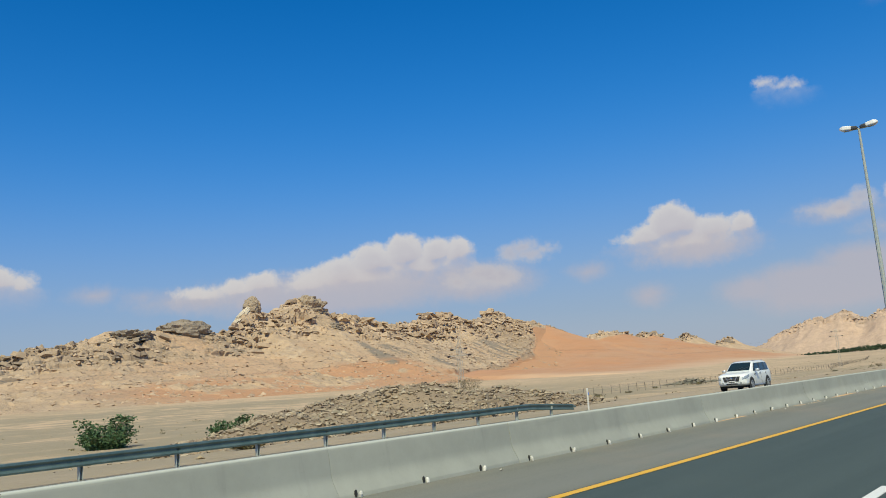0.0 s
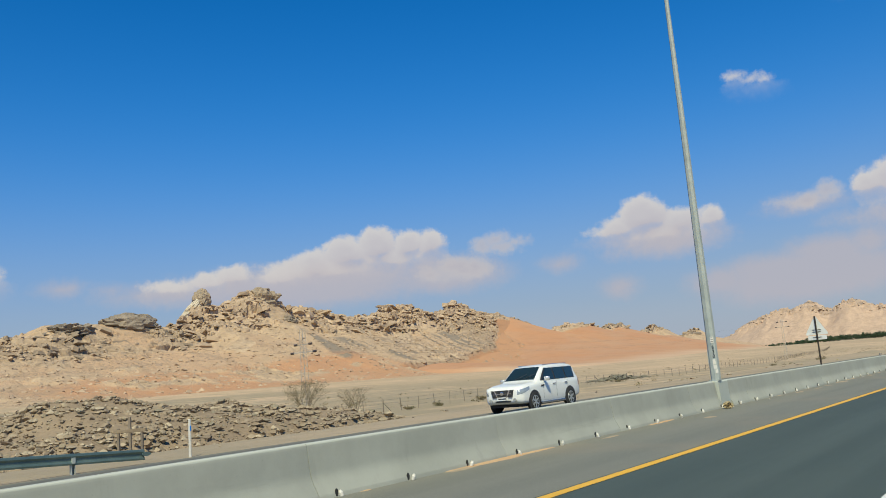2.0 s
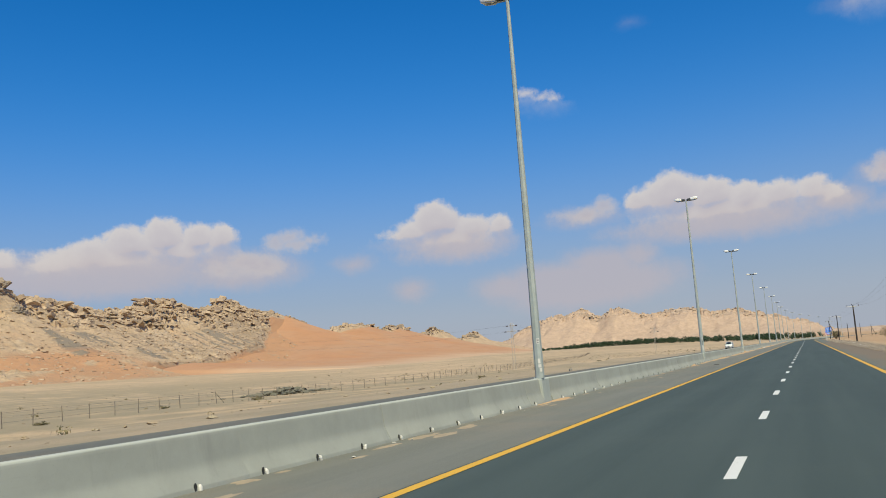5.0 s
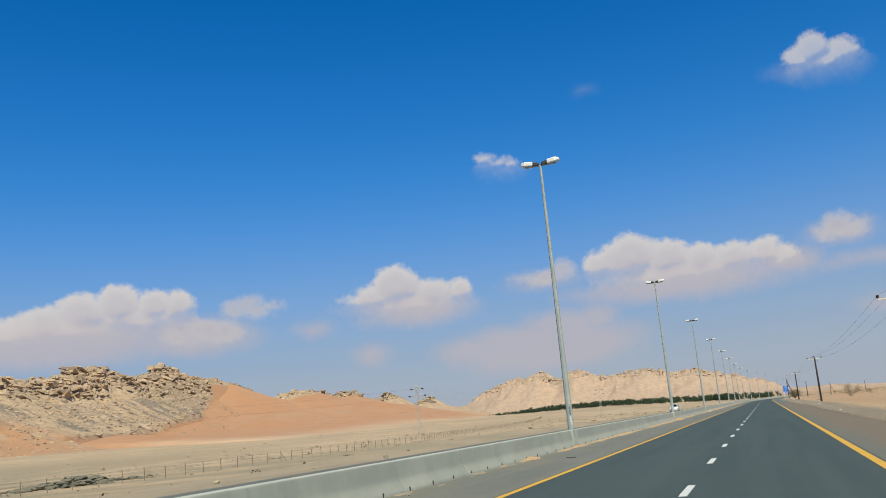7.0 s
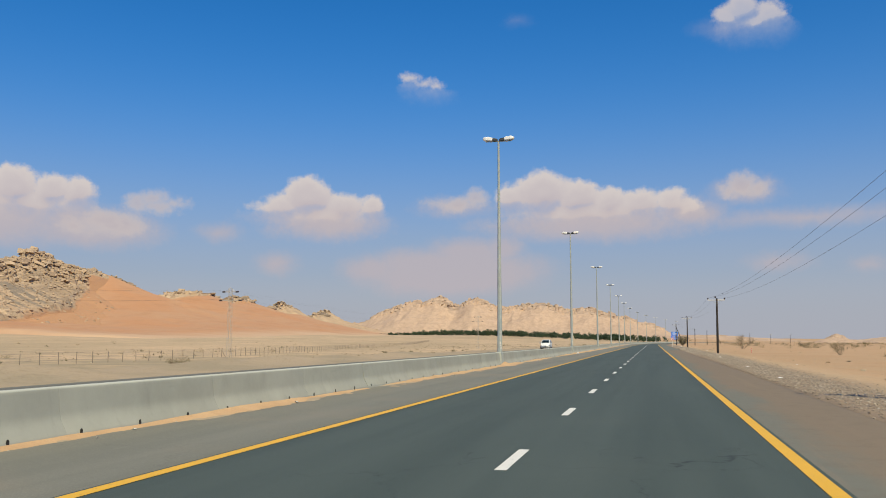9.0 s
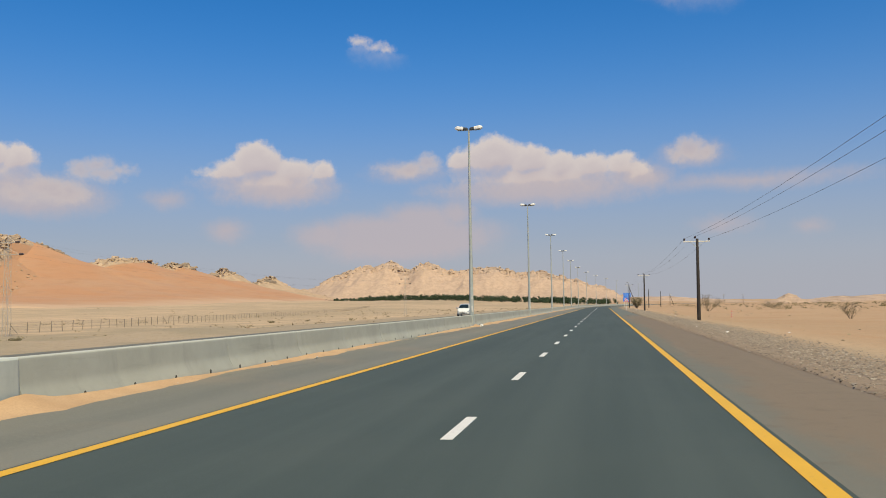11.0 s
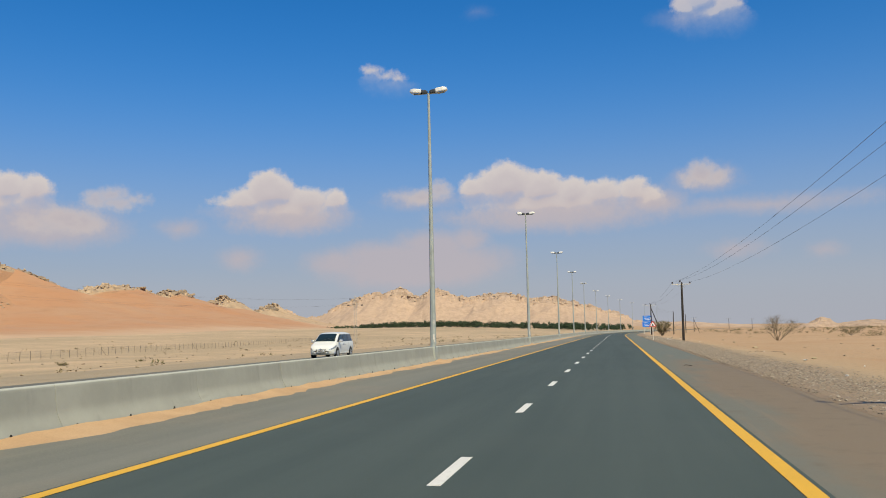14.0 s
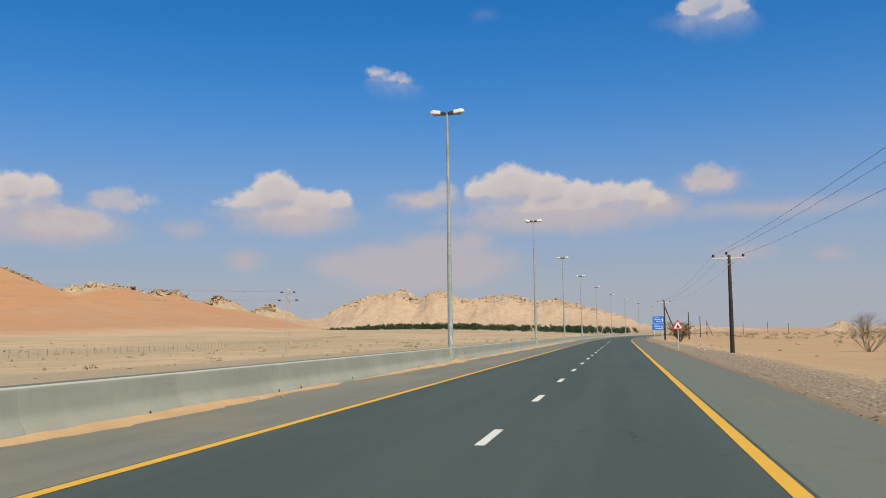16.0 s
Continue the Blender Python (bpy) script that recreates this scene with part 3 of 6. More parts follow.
def land(x, y):
    """Height of the desert floor."""
    x, y = np.asarray(x, float), np.asarray(y, float)
    q = x - bend(y)
    left, right = np.maximum(-15.7 - q, 0), np.maximum(q - 10.2, 0)
    z = -0.10 - 1.25 * ease(left, 1, 34) + 10.5 * ease(left, 120, 560) + 3.0 * ease(left, 560, 1200)
    z = z - 0.62 * ease(right, 2.5, 14) + 0.5 * ease(right, 40, 160)
    z = z + 0.075 * ease(right, 0.0, 0.25)
    z = z + 0.09 * ease(right, 3, 12) * fbm(x, y, 8, 3, 15)
    berm = np.exp(-((q + 23.5 + 2 * fbm(y, y * 0, 30, 2, 17)) / 3.2) ** 2) * ease(y, 150, 178) * (1 - ease(y, 232, 258))
    z = z + 0.75 * berm * np.clip(0.55 + fbm(x, y, 11, 3, 19), 0, 1)
    rough = ease(left + right, 2, 30)
    z = z + rough * (0.30 * fbm(x, y, 38, 4, 5) + 1.1 * fbm(x, y * 0.6, 240, 3, 9) * ease(left + right, 40, 200))
    return z - 0.06 * (1 - ease(left + right, 0.0, 0.3)) - 0.25 * (1 - ease(left + right, 0.0, 0.1))


def spread(stops):
    """Coordinates with a step for each stretch."""
    out = []
    for a, b, s in stops:
        out += list(np.arange(a, b, s))
    return np.array(out + [stops[-1][1]], float)


def make_ground():
    xs = spread([(-4600, -1500, 155), (-1500, -300, 30), (-300, -90, 5), (-90, -22, 1.7), (-22, -17, 0.5), (-17, 9.6, 3.3), (9.6, 14, 0.4), (14, 60, 1.5), (60, 200, 7), (200, 1500, 65), (1500, 4600, 155)])
    ys = spread([(-900, -40, 60), (-40, 520, 2.2), (520, 900, 6), (900, 2400, 30), (2400, 4900, 125)])
    yy, xx = np.meshgrid(ys, xs, indexing="ij")
    near = np.exp(-np.abs(xx + 4) / 700)
    xx = xx + bend(yy) * near
    zz = land(xx, yy)
    v = np.stack([xx.ravel(), yy.ravel(), zz.ravel()], 1)
    tagged(new("ground", arrays("ground", v, grid_faces(len(ys), len(xs)), M["desert"])), "pale desert floor of sand and gravel", "ground", kind="structure")


def ribbon(name, x0, x1, y0, y1, z, mat, step=6.0, parent=None, thick=0.0, rise=0.0):
    """A strip that follows the road."""
    ys = np.concatenate([np.arange(y0, y1, step), [y1]])
    bm = bmesh.new()
    last = None
    for y in ys:
        b = float(bend(y))
        row = [bm.verts.new((x0 + b, y, z + rise)), bm.verts.new((x1 + b, y, z))]
        if thick:
            row += [bm.verts.new((x1 + b, y, z - thick)), bm.verts.new((x0 + b, y, z - thick))]
        if last:
            n = len(row)
            for i in range(n if thick else 1):
                bm.faces.new((last[i], last[(i + 1) % n], row[(i + 1) % n], row[i]))
        last = row
    return part(name, bm, mat, parent)


make_ground()
FAR = 1250.0
road = tagged(ribbon("road", -0.16, 7.86, -60, FAR, 0.0, M["asphalt"], thick=0.25), "dark grey asphalt dual carriageway with two lanes", "road", kind="structure")
tagged(ribbon("shoulder_median", -3.3, -0.16, -60, FAR, 0.0, M["shoulder"], thick=0.25, rise=0.087), "pale worn asphalt shoulder beside the concrete barrier", "road shoulder", kind="structure")
tagged(ribbon("shoulder_outer", 7.86, 10.25, -60, FAR, -0.004, M["verge"], thick=0.45), "grey asphalt shoulder brown with dust", "road shoulder", kind="structure")
road_far = tagged(ribbon("road_opposite", -15.2, -3.4, -60, FAR, 0.0, M["worn"], thick=0.25), "worn asphalt carriageway behind the concrete barrier", "road", kind="structure")
tagged(ribbon("shoulder_opposite", -15.7, -15.2, -60, FAR, -0.004, M["verge"], thick=0.25), "asphalt shoulder of the opposite carriageway", "road shoulder", kind="structure")
for x, on in ((0.0, road), (7.7, road), (-8.0, road_far)):
    tagged(ribbon("edge_line", x - 0.1, x + 0.1, -60, FAR, 0.006, M["yellow"], parent=on), "solid yellow painted edge line")


def make_dashes():
    me = mesh_of("dash", prism([(-0.075, 0), (0.075, 0), (0.075, 2.05), (-0.075, 2.05)], 0.006), M["white_line"])
    for i in range(-4, 110):
        y = DASH_AT + DASH_STEP * i
        share("dash", me, road, pose(3.985 + float(bend(y)), y, 0.001, 0, 0, -math.degrees(math.atan2(max(0, y - BEND_FROM), BEND_RADIUS))))
    for i in range(-2, 60):
        y = 3.0 + 8.08 * i
        share("dash", me, road_far, pose(-11.85 + float(bend(y)), y, 0.001, 0, 0, -math.degrees(math.atan2(max(0, y - BEND_FROM), BEND_RADIUS))))


DASH_AT, DASH_STEP = 9.85, 8.08
make_dashes()


# ---- concrete barrier ----
SEG = 4.9
BAR_X, BAR_Z = -3.36, 0.08
SIDE = [(0.30, -0.1), (0.30, 0.05), (0.288, 0.072), (0.25, 0.14), (0.21, 0.212), (0.183, 0.265), (0.165, 0.312), (0.154, 0.355), (0.148, 0.395), (0.143, 0.44), (0.11, 0.72), (0.104, 0.765), (0.095, 0.782), (0.078, 0.79)]
PROFILE = SIDE + [(-x, z) for x, z in SIDE[::-1]]


LAMP_Y = [51.0, 99.4, 148.1, 196.9, 245.6, 294.4, 343.4, 392.4, 441.4, 490.5, 539.6, 588.7, 637.7, 686.8, 735.9, 785.0]


def make_barrier():
    whole = thing("concrete_barrier", "long grey cast concrete road barrier with sloping foot", "barrier")
    gap = 0.004
    made = {}

    def length_of(n):
        """One cast length of the barrier, its ends drawn in a little."""
        if n not in made:
            bm = loft([[(x, y, z) for x, z in PROFILE] for y in (gap, 0.03, n - 0.03, n - gap)])
            for v in bm.verts:
                if v.co.y < 0.02 or v.co.y > n - 0.02:
                    v.co.x *= 0.985
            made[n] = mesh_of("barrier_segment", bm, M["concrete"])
            made[n].shade_smooth()
            made[n].set_sharp_from_angle(angle=radians(35))
        return made[n]
    hole = mesh_of("drain_hole", prism([(0.058 * math.cos(a), 0.031 * math.sin(a)) for a in np.linspace(0, 2 * math.pi, 13)[:-1]], 0.012, pose(0, 0, 0, 0, 90, 0)), M["black"])
    stub = mesh_of("mortar_stub", lathe([(0.028, 0), (0.034, 0.055), (0.018, 0.095)], 8, pose(0, 0, 0, 0, -18, 0)), M["offwhite"])
    rnd = random.Random(4)
    for i in range(-8, 150):
        y = 48.63 + SEG * i - SEG
        pieces = [(y, y + SEG)]
        for at in LAMP_Y:
            a, b = at - 0.16, at + 0.79
            pieces = [q for p0, p1 in pieces for q in ([(p0, p1)] if b <= p0 or a >= p1 else [(p0, a), (b, p1)]) if q[1] - q[0] > 0.15]
        for p0, p1 in pieces:
            turn = -math.degrees(math.atan2(max(0, p0 - BEND_FROM), BEND_RADIUS))
            share("barrier_segment", length_of(round(p1 - p0, 2)), whole, pose(BAR_X + float(bend(p0)) + rnd.uniform(-0.005, 0.005), p0, BAR_Z, 0, 0, turn))
        b = float(bend(y))
        for j in range(3):
            yy = y + 0.35 + 1.633 * j
            if y < 430 and (y < 300 or rnd.random() < 0.5) and not any(-0.25 < yy - at < 0.90 for at in LAMP_Y):
                share("drain_hole", hole, whole, pose(BAR_X + 0.292 + b, yy, BAR_Z + 0.062, 0, 0, 0))
                if y < 110:
                    tagged(share("mortar_stub", stub, whole, pose(BAR_X + 0.325 + b, yy + 0.08, BAR_Z, 0, 0, rnd.uniform(0, 360))), "white mortar lump")
    return whole


make_barrier()


def make_drifts():
    """Wind-blown sand along the barrier's foot, thicker further along."""
    ys = np.arange(2, 470, 0.35)
    us = np.linspace(0, 1, 9)
    yy, uu = np.meshgrid(ys, us, indexing="ij")
    amount = np.clip(-0.5 + 0.95 * ease(yy, 130, 170) + 0.3 * ease(yy, 210, 275) + 0.9 * fbm(yy, yy * 0, 9, 4, 31) + 0.35 * fbm(yy, yy * 0, 2.3, 3, 37), 0.0, 1.6)
    for y0 in (148, 197, 245.5, 294.3, 343.4):
        amount = amount + 0.7 * np.exp(-((yy - y0 - 0.2) / 1.3) ** 2)
    for y0, more in ((139.2, 1.1), (145.0, 0.5)):
        amount = amount + more * np.exp(-((yy - y0) / 0.9) ** 2)
    wide = 0.03 + 0.42 * amount
    x = BAR_X + 0.30 + uu * wide * (1 + 0.75 * fbm(yy, uu * 0.25, 1.1, 5, 41, 0.7) + 0.45 * fbm(yy, uu * 0.1, 3.6, 3, 47))
    z = (1 - uu) ** 1.4 * 0.085 * amount * (1 + 0.4 * fbm(x, yy, 0.7, 3, 43)) + 0.004 + 0.0295 * (-0.35 - x) - 0.02 * (amount < 0.03) - 0.004 * (uu > 0.99)
    for y0 in (196.9, 245.6, 294.4, 343.4):
        z = z + 0.09 * np.exp(-((yy - y0 - 0.75) / 0.6) ** 2) * (1 - uu) ** 1.2
    tagged(new("sand_drift", arrays("sand_drift", np.stack([x.ravel(), yy.ravel(), z.ravel()], 1), grid_faces(len(ys), len(us)), M["drift"])),
           "orange wind-blown sand along the barrier foot", "sand", kind="stuff")


make_drifts()


def make_patches():
    """Thin pale pads of sand and mortar dust left on the shoulder."""
    rng = np.random.RandomState(33)
    verts, faces = [], []
    for i in range(95):
        y = 28 + 215 * rng.random_sample() ** 0.9
        x = -2.97 + (0.75 if y < 120 else 0.35) * rng.random_sample() ** 1.8
        long, wide = 0.18 + 0.75 * rng.random_sample() ** 2, 0.06 + 0.13 * rng.random_sample() ** 2
        base = 0.0277 * (-0.16 - x)
        first = len(verts)
        verts.append((x, y, base + 0.014))
        for ring, h in ((0.55, 0.011), (1.0, 0.0015)):
            for j in range(14):
                a = 6.2832 * j / 14
                q = ring * (0.7 + 0.5 * rng.random_sample())
                px = x + wide * q * math.cos(a)
                verts.append((px, y + long * q * math.sin(a), 0.0277 * (-0.16 - px) + h))
        for j in range(14):
            n = (j + 1) % 14
            faces += [(first, first + 1 + j, first + 1 + n), (first + 1 + j, first + 15 + j, first + 15 + n), (first + 1 + j, first + 15 + n, first + 1 + n)]
    tagged(new("sand_patches", arrays("sand_patches", verts, faces, M["paledust"])), "pale patches of sand on the road shoulder", "sand", kind="stuff")


M["paledust"] = surface("pale_dust", (0.33, 0.265, 0.185), (0.42, 0.335, 0.23), 2.5, 40.0, 0.95, 0.4, 0.006)
make_patches()


# ---- stones ----
OCTA_V = np.array([(1, 0, 0), (0, 1, 0), (-1, 0, 0), (0, -1, 0), (0, 0, 1), (0, 0, -1), (0.7, 0.7, 0.5), (-0.7, -0.6, 0.55)], float)
OCTA_F = np.array([(0, 6, 4), (6, 1, 4), (1, 2, 4), (2, 7, 4), (7, 3, 4), (3, 0, 4), (0, 1, 6), (2, 3, 7), (1, 0, 5), (2, 1, 5), (3, 2, 5), (0, 3, 5)])


def stones(name, spots, mat, label, category, seed, flat=0.65, kind="stuff"):
    """Loose angular stones; spots are x, y, z, size."""
    rng = np.random.RandomState(seed)
    spots = np.asarray(spots, float)
    n = len(spots)
    v = OCTA_V[None] * rng.uniform(0.65, 1.25, (n, len(OCTA_V), 1)) * spots[:, None, 3:4] * np.stack([rng.uniform(0.7, 1.4, n), rng.uniform(0.7, 1.4, n), rng.uniform(0.5, 1.1, n) * flat], 1)[:, None]
    a = rng.uniform(0, 6.28, n)
    c, s = np.cos(a)[:, None], np.sin(a)[:, None]
    x, y = v[:, :, 0] * c - v[:, :, 1] * s, v[:, :, 0] * s + v[:, :, 1] * c
    v = np.stack([x, y, v[:, :, 2]], 2) + spots[:, None, :3]
    f = OCTA_F[None] + (np.arange(n) * len(OCTA_V))[:, None, None]
    return tagged(new(name, arrays(name, v.reshape(-1, 3), f.reshape(-1, 3), mat, False)), label, category, kind=kind)


def slabs(name, spots, mat, label, seed, dip):
    """Broken slabs of bedded rock, all leaning with the beds; spots are x, y, z, half length."""
    rng = np.random.RandomState(seed)
    spots = np.asarray(spots, float)
    n = len(spots)
    ang = np.arange(6) * math.pi / 3
    ring = np.stack([np.cos(ang), np.sin(ang)], 1)
    v = np.concatenate([np.concatenate([ring, np.full((6, 1), -1.0)], 1), np.concatenate([ring, np.full((6, 1), 1.0)], 1)])
    out = rng.uniform(0.55, 1.2, (n, 6, 1))
    v = v[None] * np.ones((n, 1, 1))
    v[:, :6, :2] *= out * rng.uniform(0.8, 1.25, (n, 6, 1))
    v[:, 6:, :2] *= out * rng.uniform(0.7, 1.0, (n, 6, 1))
    v[:, :, 2] += rng.uniform(-0.35, 0.35, (n, 12))
    v = v * spots[:, None, 3:4] * np.stack([rng.uniform(0.5, 1.1, n), rng.uniform(0.8, 2.1, n), rng.uniform(0.13, 0.42, n)], 1)[:, None]
    for i, j, a in ((1, 2, -dip + rng.normal(0, 0.20, n)), (0, 2, rng.normal(0.12, 0.26, n)), (0, 1, rng.normal(0.3, 0.7, n))):
        c, t = np.cos(a)[:, None], np.sin(a)[:, None]
        p, q = v[:, :, i] * c - v[:, :, j] * t, v[:, :, i] * t + v[:, :, j] * c
        v[:, :, i], v[:, :, j] = p, q
    v = v + spots[:, None, :3]
    tris = [(0, i + 1, i) for i in range(1, 5)] + [(6, 6 + i, 7 + i) for i in range(1, 5)]
    for i in range(6):
        k = (i + 1) % 6
        tris += [(i, k, 6 + k), (i, 6 + k, 6 + i)]
    f = np.array(tris)[None] + (np.arange(n) * 12)[:, None, None]
    return tagged(new(name, arrays(name, v.reshape(-1, 3), f.reshape(-1, 3), mat, False)), label, kind="stuff")


# ---- ridge, dune, ranges ----
def profile(y, rows):
    ys, zs = zip(*rows)
    t = np.interp(y, ys, zs)
    return t


CREST_X = [(150, -600), (533, -640), (1036, -713), (1194, -739), (1451, -752), (1728, -798), (2200, -790), (2500, -760)]
CREST_Z = [(150, 22), (284, 50), (341, 61), (366, 69), (420, 70), (468, 75), (478, 67), (505, 77), (522, 92), (560, 92), (590, 104), (618, 104), (642, 91), (700, 93), (755, 85),
           (800, 87), (893, 104), (950, 92), (1026, 109), (1080, 102), (1190, 98), (1270, 82), (1330, 66), (1389, 80), (1440, 86), (1484, 89), (1545, 85), (1626, 77), (1690, 91), (1750, 88), (1795, 74), (1862, 69),
           (1920, 83), (1960, 81), (2055, 57), (2175, 78), (2260, 52), (2360, 40), (2500, 26)]
DUNE_Z = [(900, 30), (1100, 74), (1195, 95), (1272, 78), (1332, 64), (1389, 72), (1440, 79), (1500, 84), (1550, 82), (1626, 74), (1700, 83), (1745, 82), (1795, 72), (1862, 66), (1930, 74), (2055, 50), (2200, 32)]


def sand_edge(v, y):
    """Where along the ridge the red sand begins: steep beside the crags, then a long tongue at their foot."""
    v = np.maximum(v, 0)
    return 1184 - 2.1 * np.minimum(v, 118) - 5.2 * np.clip(v - 118, 0, 60) + 14 * fbm(v, y, 45, 3, 15)


def make_ridge():
    ys = spread([(160, 1250, 1.9), (1250, 2480, 3.2)])
    vs = spread([(-110, -14, 12), (-14, 66, 1.7), (66, 180, 3.2), (180, 330, 7)])
    yy, vv = np.meshgrid(ys, vs, indexing="ij")
    cx, cz = profile(yy, CREST_X), profile(yy, CREST_Z)
    foot = land(cx + 270, yy)
    rise = np.maximum(cz - foot, 4)
    w = vv + 12 * fbm(yy, vv, 90, 3, 3) * ease(np.abs(vv), 6, 60)
    front = np.where(w < 42, 1 - 0.36 * ease(w, 0, 58) - 0.0016 * np.maximum(w, 0), 0)
    at42 = 1 - 0.36 * (lambda t: t * t * (3 - 2 * t))(42 / 58) - 0.0016 * 42
    t = np.clip((w - 42) / 205, 0, 1)
    front = np.where(w >= 42, at42 * (1 - t) ** 1.55, front)
    back = np.clip(1 + w / 115, 0, 1) ** 1.3
    s = np.where(w < 0, back, front)
    crag = np.clip(np.exp(-((w - 18) / (30 + 18 * (1 - ease(yy, 420, 520)) + 34 * ease(yy, 900, 1080))) ** 2) * (0.72 + 0.75 * fbm(yy, vv, 60, 3, 21)), 0, 1.2)
    crag = crag * np.where(yy > 1200, 0.3 + 0.95 * np.exp(-((w - 2) / 13) ** 2), 1)
    # sand lies over the lower flank from here on
    edge = sand_edge(vv, yy) - 18
    cover = ease(yy, edge - 14, edge + 14) * ease(vv, 12, 26)
    crag = crag * (1 - cover)
    z = foot + rise * s
    z = z + crag * (5.0 * blocks(yy * 0.75, vv * 1.4, 22, 51) + 2.2 * blocks(yy, vv * 1.3, 10, 57) + 0.8 * blocks(yy, vv, 4.2, 61)) - crag * 2.6
    lower = ease(w, 26, 60) * (1 - ease(t, 0.55, 0.95)) * (1 - cover)
    z = z + lower * (1.7 * fbm(yy + 0.3 * vv, vv * 0.25, 26, 4, 71) + 0.9 * np.abs(fbm(yy + 0.3 * vv, vv * 0.3, 11, 3, 77)))
    z = z + 0.5 * fbm(yy, vv, 7, 3, 81) * ease(w, 10, 60)
    # scattered outcrops on the lower slope of the nearer end
    out = lower * ease(fbm(yy, vv, 34, 3, 91), 0.28, 0.5) * (yy < 1180)
    z = z + out * (1.6 + 1.5 * blocks(yy, vv, 6, 95))
    z = np.where(t > 0.97, z - 6 * ease(t, 0.97, 1.0), z) - 14 * ease(-w, 95, 112)
    band = ease(t, 0.30, 0.48) * (1 - 0.6 * ease(t, 0.82, 0.97)) * ease(yy, 220, 300) * (1 - 0.75 * ease(yy, 540, 660)) * (0.85 + 0.6 * fbm(yy, vv, 70, 3, 97))
    flank = ease(yy, 850, 960) * ease(vv, -12, 4) * (1 - cover) * (0.8 + 0.6 * fbm(yy, vv, 22, 4, 147)) * (yy < 1300)
    near = 1 - ease(yy, 470, 520)
    rock = -0.5 * band * (1 - cover) - 0.6 * cover * (1 - ease(yy, 1620, 1950)) + 0.6 * flank + np.clip(crag * 1.15 + out * 0.8 + 0.62 * lower * ease(fbm(yy + 0.8 * vv, vv * 0.3, 75, 3, 99), -0.15, 0.4) * ease(yy, 560, 760), 0, 1)
    # ledges along the tilted beds
    lift = z + 0.10 * yy + 2.5 * fbm(yy, vv, 45, 3, 25)
    q = lift / 6.5
    step = (np.floor(q) + ease(q - np.floor(q), 0.55, 1.0)) * 6.5
    z = z + np.clip(crag, 0, 1) * 0.75 * (step - lift)
    z = z - 6 * cover * ease(vv, 20, 50) * (1 - ease(yy, 1640, 1800))
    # the beds weather back unevenly, so that harder ones overhang
    side = np.clip(crag, 0, 1) * (3.0 * blocks(yy * 0.35, lift * 2.2, 9, 121) + 1.3 * blocks(yy * 0.5, lift * 1.8, 4.5, 127) + 1.2 * fbm(yy, lift, 6, 3, 131))
    z = z + np.clip(crag, 0, 1) * 0.9 * fbm(yy, vv, 5, 3, 133)
    me = arrays("rocky_ridge", np.stack([(cx + vv + side).ravel(), yy.ravel(), z.ravel()], 1), grid_faces(len(ys), len(vs)), M["hill"], smooth=False)
    me.attributes.new("rock", "FLOAT", "POINT").data.foreach_set("value", rock.ravel().astype(np.float32))
    # dark scree that has run down aslant below the crags
    q = yy + 0.3 * vv + 4 * fbm(yy, vv, 30, 3, 141)
    comb = ease(fbm(q, vv * 0.12, 8, 4, 143), -0.08, 0.26) * ease(vv, 48, 70) * (1 - ease(vv, 118, 140)) * ease(yy, 600, 680) * (1 - ease(yy, 1060, 1160))
    patch = np.exp(-((q - 628) / (4 + 0.15 * np.clip(vv - 65, 0, 80))) ** 2) * ease(vv, 62, 84) * (1 - ease(vv, 138, 150))
    patch = patch + np.exp(-((q - 717) / 10) ** 2) * ease(vv, 108, 122) * (1 - ease(vv, 146, 156))
    patch = patch + np.exp(-((q - 800) / 9) ** 2) * ease(vv, 100, 118) * (1 - ease(vv, 140, 150))
    # far flank: brown rock, darkened further with the shade of its facing
    streak = np.clip((0.95 * comb + 1.1 * patch + 0.75 * flank) * (1 - cover) + 0.95 * near * np.maximum(crag, 0.4 * lower) * ease(fbm(yy, vv, 40, 3, 149), -0.3, 0.2), 0, 1)
    me.attributes.new("streak", "FLOAT", "POINT").data.foreach_set("value", streak.ravel().astype(np.float32))
    ridge = tagged(new("rocky_ridge", me), "long tan rocky ridge with broken crags along its crest", "hill")
    rng = np.random.RandomState(77)
    x = cx + vv + side

    def strewn(name, weight, n, lo, hi, power, seed, label, flat):
        area = np.gradient(ys)[:, None] * np.gradient(vs)[None, :]
        wgt = (weight * area).ravel()
        at = rng.choice(wgt.size, n, p=wgt / wgt.sum())
        size = lo + (hi - lo) * rng.random_sample(n) ** power
        ob = stones(name, np.stack([x.ravel()[at] + rng.uniform(-1, 1, n), yy.ravel()[at] + rng.uniform(-1, 1, n), z.ravel()[at] - size * 0.15, size], 1), M["crag"], "", "", seed, flat)
        ob.parent = ridge
        tagged(ob, label)
    strewn("crag_rubble", np.clip(crag - 0.25, 0, 1) ** 1.5 * (w > -6), 3000, 0.5, 2.6, 2.4, 78, "broken angular crag blocks", 0.95)
    def ledge(name, weight, n, lo, hi, power, seed, label, mat):
        area = np.gradient(ys)[:, None] * np.gradient(vs)[None, :]
        wgt = (weight * area).ravel()
        at = rng.choice(wgt.size, n, p=wgt / wgt.sum())
        size = lo + (hi - lo) * rng.random_sample(n) ** power
        slabs(name, np.stack([x.ravel()[at], yy.ravel()[at] + rng.uniform(-1, 1, n), z.ravel()[at] - size * 0.10, size], 1), mat, label, seed, 0.17).parent = ridge
